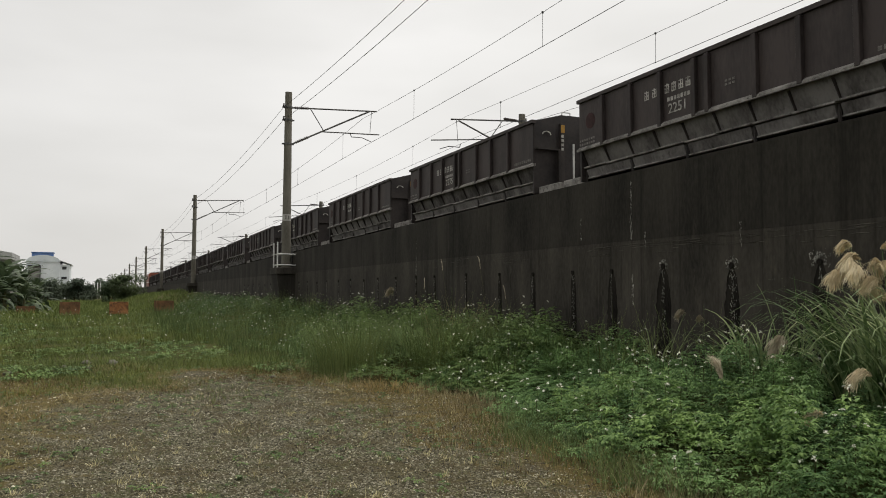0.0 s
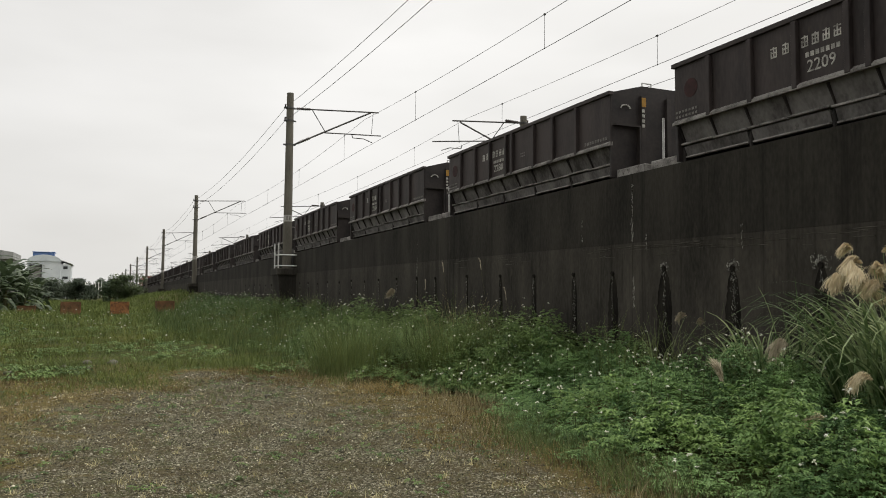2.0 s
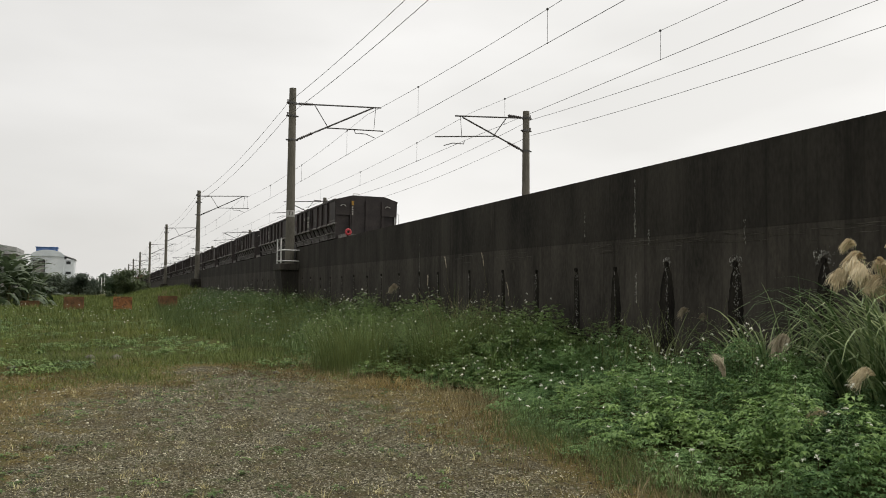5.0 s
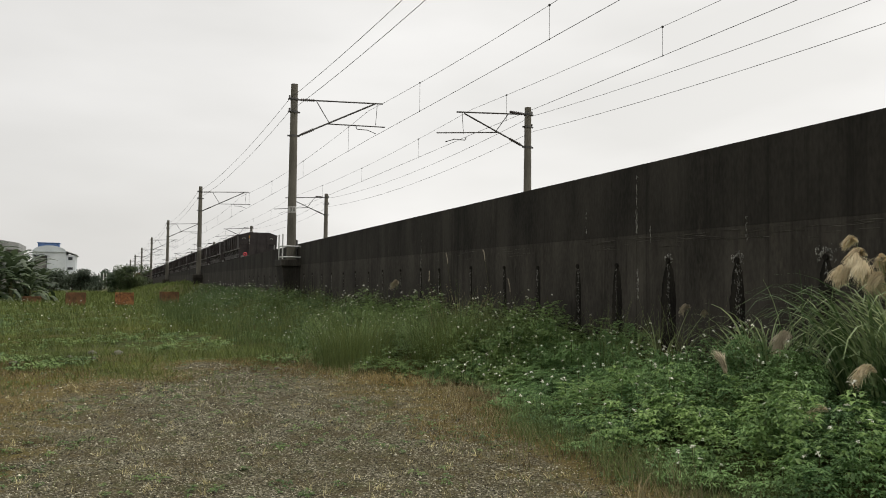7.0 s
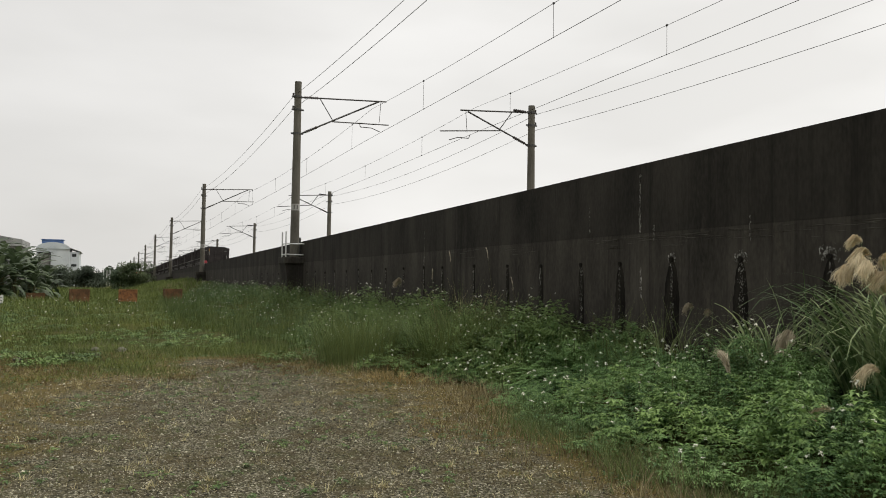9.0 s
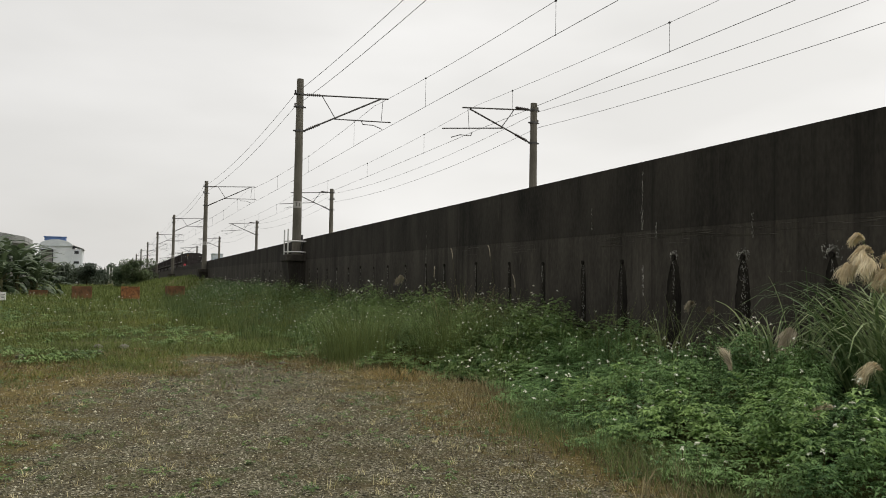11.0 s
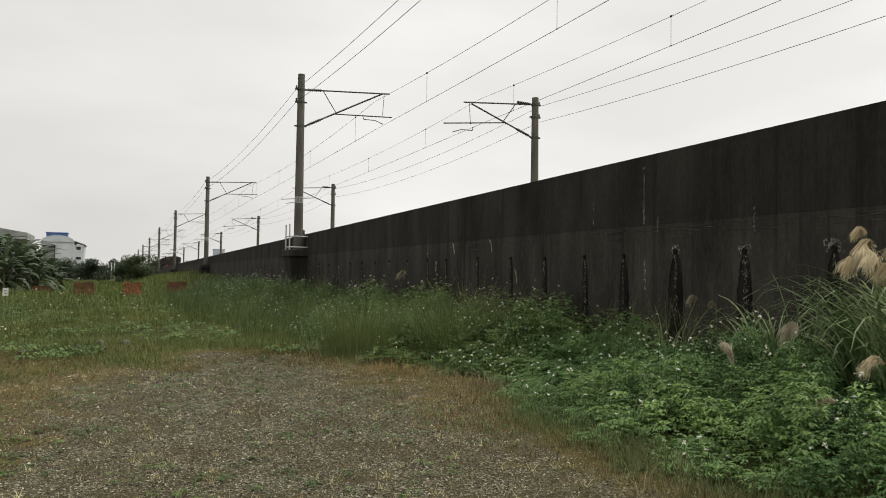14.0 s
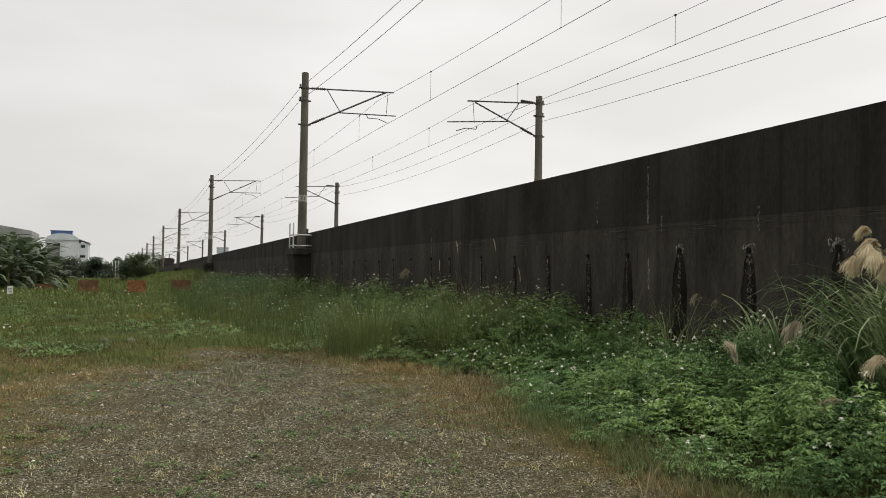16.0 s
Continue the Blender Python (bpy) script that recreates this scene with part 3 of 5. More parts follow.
        box(q, -1.05, 1.05, s * 2.6 - 1.15, s * 2.6 + 1.15, 0.42, 0.62, 0.02)
        bogie = part("bogie", q, M["underframe"], w)
        for dy in (-0.8, 0.8):
            for x in (-0.58, 0.58):
                q = bmesh.new()
                tube(q, (x - 0.06, s * 2.6 + dy, 0.39), (x + 0.06, s * 2.6 + dy, 0.39), 0.39, sides=20)
                part("wheel", q, M["rail"], bogie)
        q = bmesh.new()
        tube(q, (-1.05 * s, s * 4.55, 1.0), (-1.05 * s, s * 4.55, 1.98), 0.022, sides=6)
        part("handrail_post", q, M["galv"], w, "thin pale handrail post")
    # a thin rail loop up the rear corner and a small loop on the peak
    q = bmesh.new()
    y = -HALF_L - 0.03
    for a, b in (((1.42, 1.25), (1.47, 1.30)), ((1.47, 1.30), (1.47, 2.15)), ((1.47, 2.15), (1.40, 2.2))):
        tube(q, (a[0], y, a[1]), (b[0], y, b[1]), 0.014, sides=6)
    part("corner_rail", q, M["galv"], w, "thin pale rail loop")
    q = bmesh.new()
    for a, b in (((-0.58, 2.9), (-0.58, 2.985)), ((-0.58, 2.985), (-0.36, 2.985)), ((-0.36, 2.985), (-0.36, 2.9))):
        tube(q, (a[0], y + 0.06, a[1]), (b[0], y + 0.06, b[1]), 0.014, sides=6)
    part("lifting_loop", q, M["galv"], w, "small pale loop")
    q = bmesh.new()
    box(q, -0.5, 0.5, -4.7, 4.7, 0.62, 0.9)
    box(q, -1.2, 1.2, -HALF_L, HALF_L, 0.86, 0.95)
    part("underframe", q, M["underframe"], w)
    q = bmesh.new()
    box(q, -1.31, 1.31, -HALF_L + 0.06, HALF_L - 0.06, 1.70, 1.76)
    part("hopper_floor", q, M["cement"], w)
    # faded markings on the side that faces the field and on the rear end
    x = -HALF_W - 0.003

    def bars(name, rows, material, label):
        q = bmesh.new()
        for y0, y1, z0, z1 in rows:
            box(q, x - 0.003, x, y0, y1, z0, z1)
        return tagged(part(name, q, material, w, label), kind="stuff")

    rng = random.Random(5)
    for y in (1.66, 1.44, 1.10, 0.92, 0.74, 0.56):
        a = 0.058
        bars("character_block", [(y - a, y + a, 2.36 + rng.uniform(-0.01, 0.01), 2.385), (y - a * 0.8, y + a * 0.8, 2.30, 2.32), (y - a, y + a, 2.235, 2.255),
                                 (y - 0.012, y + 0.012, 2.235, 2.40), (y - a, y - a + 0.02, 2.24, 2.33 + rng.uniform(0, 0.05)), (y + a - 0.02, y + a, 2.25, 2.34)],
             M["marking"], "faded white painted character block")
    bars("type_mark", [(1.09 - 0.085 * j - 0.06, 1.09 - 0.085 * j, 2.08, 2.15) for j in range(7)], M["marking"], "faded white small code")
    bars("weight_mark", [(-0.50 + 0.08 * j, -0.45 + 0.08 * j, z, z + 0.035) for j in range(3) for z in (2.02, 2.08)], M["marking_dim"], "small faded white figures")
    bars("side_code", [(-3.75 + 0.09 * j, -3.69 + 0.09 * j, 1.80, 1.86) for j in range(9)] + [(3.3 + 0.08 * j, 3.35 + 0.08 * j, z, z + 0.04) for j in range(7) for z in (1.78, 1.86)],
         M["marking_dim"], "small faded white writing")
    q = bmesh.new()
    bmesh.ops.create_cone(q, cap_ends=True, segments=20, radius1=0.16, radius2=0.16, depth=0.006, matrix=Matrix.Translation((x, 3.45, 2.24)) @ Euler((0, radians(90), 0)).to_matrix().to_4x4())
    part("emblem", q, M["marking_red"], w, "faded red round emblem")
    q = bmesh.new()
    y = -HALF_L - 0.075
    box(q, -0.67, -0.57, y - 0.004, y, 2.48, 2.66)
    part("end_plate", q, M["marking_ochre"], w, "ochre plate")
    q = bmesh.new()
    for j in range(4):
        box(q, -0.66, -0.60, y - 0.004, y, 2.43 - 0.10 * j - 0.06, 2.43 - 0.10 * j)
    part("end_code", q, M["marking"], w, "column of faded white marks")
    return w


def build_loco():
    c = thing("locomotive", "weathered orange electric locomotive pulling the wagons", "locomotive")
    q = bmesh.new()
    prism(q, [(-1.4, 1.05), (1.4, 1.05), (1.4, 3.2), (1.1, 3.6), (-1.1, 3.6), (-1.4, 3.2)], "y", -7.6, 7.6)
    bmesh.ops.bevel(q, geom=list(q.edges), offset=0.06, segments=1, affect="EDGES")
    body = part("body", q, M["loco"], c)
    for s in (-1, 1):
        for x in (-0.6, 0.6):
            q = bmesh.new()
            box(q, x - 0.42, x + 0.42, min(s * 7.58, s * 7.63), max(s * 7.58, s * 7.63), 2.35, 3.1)
            part("cab_window", q, M["glass"], body)
        q = bmesh.new()
        box(q, -1.2, 1.2, s * 5 - 1.8, s * 5 + 1.8, 0.35, 0.9, 0.03)
        bogie = part("bogie", q, M["underframe"], c)
        for dy in (-1.2, 0, 1.2):
            for x in (-0.58, 0.58):
                q = bmesh.new()
                tube(q, (x - 0.06, s * 5 + dy, 0.5), (x + 0.06, s * 5 + dy, 0.5), 0.5, sides=20)
                part("wheel", q, M["rail"], bogie)
    for x in (-1.405, 1.405):
        for y in range(-5, 6, 2):
            q = bmesh.new()
            box(q, x - 0.015, x + 0.015, y - 0.6, y + 0.6, 2.4, 3.0)
            part("grille", q, M["underframe"], body)
        q = bmesh.new()
        box(q, x - 0.012, x + 0.012, -7.4, 7.4, 1.75, 1.95)
        part("stripe", q, M["white_plate"], body)
    q = bmesh.new()
    box(q, -0.8, 0.8, -5, 5, 3.58, 3.75, 0.03)
    part("roof_gear", q, M["steel"], c)
    q = bmesh.new()
    box(q, -1.2, 1.2, -7.9, 7.9, 0.85, 1.08)
    part("underframe", q, M["underframe"], c)
    return c


PITCH, FIRST = 9.59, 9.91
NUMBERS = {-4: "2235", -3: "2209", -2: "2280", -1: "2244", 0: "2251", 1: "2275"}
TRAIN = []


def on_rails(y):
    return pose(TRACK_1, y, RAIL - FALL * y, rx=-math.degrees(FALL))


def build_train():
    base = build_wagon()
    wagons = {}
    for k in range(-4, 16):
        w = base if k == -4 else copy_thing(base, on_rails(0))
        wagons[k] = w
        TRAIN.append((w, FIRST + PITCH * k))
    for k, w in wagons.items():
        if k in NUMBERS:
            face = Matrix(((0, 0, -1, -HALF_W - 0.004), (-1, 0, 0, 0.83), (0, 1, 0, 1.94), (0, 0, 0, 1)))
            letters(NUMBERS[k], 0.245, w, M["marking"], face, "faded white painted number")
    q = bmesh.new()
    ring, section = 28, 10
    grid = [[q.verts.new((-1.05 + (0.095 + 0.052 * math.cos(v)) * math.cos(u), -HALF_L - 0.91 + 0.052 * math.sin(v), 1.27 + (0.095 + 0.052 * math.cos(v)) * math.sin(u)))
             for v in (2 * math.pi * j / section for j in range(section))] for u in (2 * math.pi * i / ring for i in range(ring))]
    for i in range(ring):
        for j in range(section):
            q.faces.new((grid[i][j], grid[(i + 1) % ring][j], grid[(i + 1) % ring][(j + 1) % section], grid[i][(j + 1) % section]))
    disc = part("tail_disc", q, M["disc"], wagons[-4], "bright red ring-shaped tail marker", True)
    q = bmesh.new()
    tube(q, (-1.05, -HALF_L - 0.86, 1.0), (-1.05, -HALF_L - 0.86, 1.2), 0.03)
    part("bracket", q, M["underframe"], disc)
    tagged(wagons[-4], "last dark hopper wagon, carrying a red tail marker")
    TRAIN.append((build_loco(), FIRST + PITCH * 15 + 4.8 + 8.0))


build_train()


# ---- plants: materials and generators ----
M.update({
    "leaf": surface("weed_leaf", (0.058, 0.128, 0.042), (0.28, 0.44, 0.155), scale=1.2, fine=30, rough=0.55, bump=0.0, vary=0.32, translucent=0.25),
    "leaf_bright": surface("young_weed_leaf", (0.085, 0.165, 0.045), (0.32, 0.46, 0.15), scale=1.2, fine=30, rough=0.5, bump=0.0, vary=0.3, translucent=0.3),
    # tree row: distance haze is mixed into this paler, greyer leaf colour
    "tree_far": surface("hazed_tree_row_leaf", (0.048, 0.068, 0.046), (0.118, 0.146, 0.100), scale=0.6, fine=8, rough=0.7, bump=0.0, vary=0.3, translucent=0.15),
    "leaf_dark": surface("weed_leaf_dark", (0.047, 0.094, 0.026), (0.195, 0.285, 0.088), scale=1.2, fine=30, rough=0.55, bump=0.0, vary=0.30, translucent=0.2),
    "grass": surface("green_grass", (0.058, 0.094, 0.028), (0.195, 0.235, 0.082), scale=0.5, fine=6, rough=0.65, bump=0.0, vary=0.30, translucent=0.25),
    "grass_far": surface("field_grass", (0.052, 0.080, 0.014), (0.225, 0.245, 0.055), scale=0.5, fine=3, rough=0.7, bump=0.0, vary=0.25, translucent=0.2),
    "bank": surface("bank_grass", (0.044, 0.072, 0.015), (0.155, 0.19, 0.050), scale=0.25, fine=2, rough=0.7, bump=0.0, vary=0.25, translucent=0.2),
    "straw": surface("dry_straw", (0.115, 0.092, 0.046), (0.56, 0.48, 0.27), scale=0.6, fine=8, rough=0.75, bump=0.0, vary=0.35, translucent=0.15),
    "brown_grass": surface("dying_grass", (0.085, 0.060, 0.020), (0.40, 0.29, 0.11), scale=0.7, fine=8, rough=0.75, bump=0.0, vary=0.35, translucent=0.15),
    "pale_straw": surface("bleached_straw", (0.32, 0.28, 0.13), (0.82, 0.74, 0.44), scale=0.6, fine=8, rough=0.75, bump=0.0, vary=0.35, translucent=0.15),
    "reed": surface("silver_grass_blade", (0.065, 0.118, 0.038), (0.50, 0.58, 0.29), scale=0.8, fine=8, rough=0.5, bump=0.0, vary=0.3, translucent=0.2),
    "plume": surface("tan_plume", (0.60, 0.50, 0.32), (0.95, 0.86, 0.64), scale=3, fine=20, rough=0.9, bump=0.0, vary=0.25, translucent=0.25),
    "plume_grey": surface("pale_plume", (0.36, 0.31, 0.22), (0.62, 0.55, 0.42), scale=3, fine=20, rough=0.9, bump=0.0, vary=0.25, translucent=0.25),
    "petal": surface("white_petal", (0.80, 0.79, 0.70), (0.88, 0.87, 0.78), scale=4, rough=0.7, bump=0.0, translucent=0.2),
    "stem": surface("weed_stem", (0.04, 0.045, 0.018), (0.10, 0.085, 0.04), scale=2, rough=0.8, bump=0.0, vary=0.2),
    "stone": surface("gravel_stone", (0.052, 0.047, 0.034), (0.52, 0.48, 0.375), scale=3, fine=40, rough=0.9, bump=0.1, vary=0.5),
    "chip": surface("pale_chip", (0.30, 0.28, 0.20), (0.78, 0.74, 0.58), scale=3, fine=40, rough=0.9, bump=0.1, vary=0.5),
    "tree_leaf": surface("tree_leaf", (0.034, 0.058, 0.024), (0.115, 0.15, 0.065), scale=0.6, fine=8, rough=0.6, bump=0.0, vary=0.3, translucent=0.15),
    # far woods: the air's haze is painted into the leaf colour
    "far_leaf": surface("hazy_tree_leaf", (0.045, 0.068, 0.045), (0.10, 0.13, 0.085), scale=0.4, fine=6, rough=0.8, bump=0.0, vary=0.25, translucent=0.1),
    "bark": surface("tree_bark", (0.03, 0.024, 0.018), (0.09, 0.075, 0.055), scale=3, fine=20, rough=0.95, bump=0.5, stretch=(1, 1, 0.3)),
    "banana": surface("banana_leaf", (0.022, 0.042, 0.020), (0.125, 0.165, 0.085), scale=1.0, fine=9, rough=0.36, bump=0.0, vary=0.3, translucent=0.25),
    "banana_stem": surface("banana_stem", (0.05, 0.055, 0.02), (0.13, 0.12, 0.055), scale=2, fine=12, rough=0.7, bump=0.2, stretch=(1, 1, 0.3)),
})
M["scar"] = surface("scarred_concrete", (0.03, 0.027, 0.022), (0.11, 0.10, 0.085), scale=5, fine=40, rough=0.9, bump=0.4)
RNG = np.random.default_rng(7)


def leaves(p, az, pitch, length, width, fold=0.25, droop=0.25):
    """Folded pointed leaves: arrays of base points, headings, rises, lengths and widths."""
    d = np.stack([np.cos(az) * np.cos(pitch), np.sin(az) * np.cos(pitch), np.sin(pitch)], -1)
    s = np.stack([-np.sin(az), np.cos(az), np.zeros_like(az)], -1)
    nrm = np.cross(d, s)
    L, W = length[:, None], width[:, None]
    mid = p + d * L * 0.5
    v = np.stack([p, mid + s * W * 0.5 + nrm * W * fold - d * L * 0.08, mid, mid - s * W * 0.5 + nrm * W * fold - d * L * 0.08, p + d * L - nrm * L * droop], 1)
    b = np.arange(len(p))[:, None] * 5
    f = np.concatenate([b + [0, 2, 4, 1], b + [0, 3, 4, 2]], 0)
    return v.reshape(-1, 3), f


def blades(p, az, height, width, lean0, lean1, segs=3, tip=0.12, twist=0.6, late=1.0):
    """Tapering bent ribbons standing on p: lean0 and lean1 are the angles from upright at the base and at the tip."""
    n = len(p)
    t = np.linspace(0, 1, segs + 1)
    lean = lean0[:, None] + (lean1 - lean0)[:, None] * (t[None, :-1] + 0.5 / segs) ** late
    step = height[:, None] / segs
    out = np.concatenate([np.zeros((n, 1)), np.cumsum(np.sin(lean) * step, 1)], 1)
    up = np.concatenate([np.zeros((n, 1)), np.cumsum(np.cos(lean) * step, 1)], 1)
    c = np.stack([p[:, None, 0] + np.cos(az)[:, None] * out, p[:, None, 1] + np.sin(az)[:, None] * out, p[:, None, 2] + up], -1)
    tw = az + RNG.uniform(-twist, twist, n)
    s = np.stack([-np.sin(tw), np.cos(tw), np.zeros(n)], -1)[:, None, :]
    w = (width[:, None] * (1 - (1 - tip) * t[None, :] ** 1.5))[..., None] * 0.5
    v = np.stack([c - s * w, c + s * w], 2).reshape(-1, 3)
    b = (np.arange(n) * 2 * (segs + 1))[:, None, None] + (np.arange(segs) * 2)[None, :, None]
    f = (b + np.array([0, 1, 3, 2])[None, None, :]).reshape(-1, 4)
    return v, f


def joined(chunks):
    vs, fs, at = [], [], 0
    for v, f in chunks:
        vs.append(v)
        fs.append(f + at)
        at += len(v)
    return np.concatenate(vs), np.concatenate(fs)


def on_ground(x, y, lift=0.0):
    return np.stack([x, y, ground_height(x, y) + lift], -1)


def stuff(name, data, material, label, category):
    return tagged(new(name, cloud_mesh(name, *data, material)), label, category, kind="stuff")


def patches(x, y, s=1.0):
    """A smooth uneven field about 0, for clumping."""
    return np.sin(x * 1.7 * s + 0.6) * np.cos(y * 1.3 * s + 1.1) + 0.6 * np.sin(x * 3.9 * s - y * 2.7 * s + 0.5) + 0.4 * np.sin(y * 5.1 * s + x * 1.9 * s)


# ---- weeds along the wall ----
def weed_plants(n, y0, y1, far=False):
    y = RNG.uniform(y0, y1, n)
    e = weed_edge(y) + 0.16 * wavy(y * 2.0, y * 1.3) + 0.22 * np.sin(y * 3.1) * np.sin(y * 1.7 + 1) + 0.1
    x = e + (WALL_X - 0.1 - e) * RNG.uniform(0, 1, n) ** 0.9
    keep = (np.hypot(x - 6.65, y - 5.1) > 0.55) & ~((x > 6.75) & (np.abs(y - 8.75) < 0.75))
    x, y, e = x[keep], y[keep], e[keep]
    return x, y, (x - e) / (WALL_X - e)


def weed_leaves(x, y, into, per, size, tall, broad=0.22):
    """Leafy herbs: three leaflets on each leaf stalk, gathered in domes."""
    n = len(x)
    h = tall * (0.14 + 0.90 * np.clip(into * 1.9, 0, 1)) * (1 + 0.25 * patches(x, y)) * RNG.uniform(0.55, 1.35, n)
    h = np.clip(h * np.interp(y, [4.2, 5.8], [1.3, 1.0]), 0.03, 1.2)
    k = np.repeat(np.arange(n), per)
    m = len(k)
    u = RNG.uniform(0.12, 1, m) ** 0.55
    a = RNG.uniform(0, 2 * np.pi, m)
    wide = broad * (0.7 + 0.6 * RNG.uniform(0, 1, n))
    r = wide[k] * np.sqrt(1.02 - u ** 2) * RNG.uniform(0.55, 1.08, m)
    base = on_ground(x, y)[k] + np.stack([np.cos(a) * r, np.sin(a) * r, h[k] * u], -1)
    rise = RNG.uniform(-0.35, 0.5, m) + 0.3 * (u - 0.5)
    L = size * RNG.uniform(0.65, 1.3, m)
    out = []
    for turn, scale in ((0.0, 1.0), (1.05, 0.78), (-1.05, 0.78)):
        out.append(leaves(base, a + turn, rise + RNG.uniform(-0.15, 0.15, m), L * scale, L * scale * 0.52))
    return joined(out), (x, y, h)


def build_weeds():
    x, y, into = weed_plants(950, 2.5, 12.5)
    data, (fx, fy, fh) = weed_leaves(x, y, into, 66, 0.046, 0.43, 0.20)
    stuff("weeds", data, M["leaf"], "dense bright green leafy weeds along the wall", "weeds")
    x2, y2, into2 = weed_plants(620, 10.5, 22)
    d2, top2 = weed_leaves(x2, y2, into2, 48, 0.064, 0.62, 0.26)
    stuff("weeds", d2, M["leaf_dark"], "tangled dark green weeds along the wall", "weeds")
    x3, y3, into3 = weed_plants(760, 20, 60)
    d3, top3 = weed_leaves(x3, y3, into3, 20, 0.085, 0.45, 0.32)
    stuff("weeds", d3, M["leaf_dark"], "far green weeds along the wall foot", "weeds")
    # taller, broader-leaved plants among the near weeds, and a low bush of them across the field
    ty = RNG.uniform(3.8, 8.0, 60)
    tx = weed_edge(ty) + 0.35 + RNG.uniform(0, 1.3, 60)
    d4, _ = weed_leaves(tx, ty, np.full(60, 0.4), 46, 0.062, 0.46, 0.16)
    stuff("tall_weeds", d4, M["leaf_bright"], "taller pale green weeds with broad leaves", "weeds")
    d5, _ = weed_leaves(RNG.normal(-3.9, 0.8, 60), RNG.normal(27, 1.2, 60), np.full(60, 0.5), 30, 0.10, 0.5, 0.3)
    stuff("field_bush", d5, M["leaf_dark"], "low leafy green growth at the field's side", "weeds")
    # white flowers on thin stems above the leaves
    px, py = np.concatenate([fx, top2[0], top3[0]]), np.concatenate([fy, top2[1], top3[1]])
    ph = np.concatenate([fh, top2[2], top3[2]])
    want = (patches(px, py, 0.6) + RNG.uniform(-0.8, 0.8, len(px)) > 0.55) | (RNG.uniform(0, 1, len(px)) < 0.26)
    px, py, ph = px[want], py[want], ph[want]
    fx2 = RNG.uniform(-6, 5, 1500)
    fy2 = RNG.uniform(18, 58, 1500)
    keep = (patches(fx2, fy2, 0.6) > RNG.uniform(0.4, 1.9, 1500)) & (fx2 < weed_edge(fy2) + 1)
    px, py = np.concatenate([px + RNG.uniform(-0.1, 0.1, len(px)), fx2[keep]]), np.concatenate([py, fy2[keep]])
    ph = np.concatenate([ph + RNG.uniform(0.04, 0.18, len(ph)), RNG.uniform(0.22, 0.45, keep.sum())])
    root = on_ground(px, py)
    n = len(px)
    stems = blades(root, RNG.uniform(0, 6.28, n), ph, np.full(n, 0.006), np.zeros(n), RNG.uniform(0, 0.2, n), 2, 0.8)
    stuff("flower_stems", stems, M["stem"], "thin stems of the white wildflowers", "flowers")
    head = root + np.stack([np.zeros(n), np.zeros(n), ph], -1)
    spin = RNG.uniform(0, 6.28, n)
    size = np.interp(py, [4, 12, 30, 58], [0.025, 0.028, 0.036, 0.042]) * RNG.uniform(0.7, 1.2, n)
    stuff("flowers", joined([leaves(head, spin + j * 1.2566, RNG.uniform(-0.5, 1.2, n), size, size * 0.85) for j in range(5)]), M["petal"],
          "small white wildflowers scattered over the weeds", "flowers")


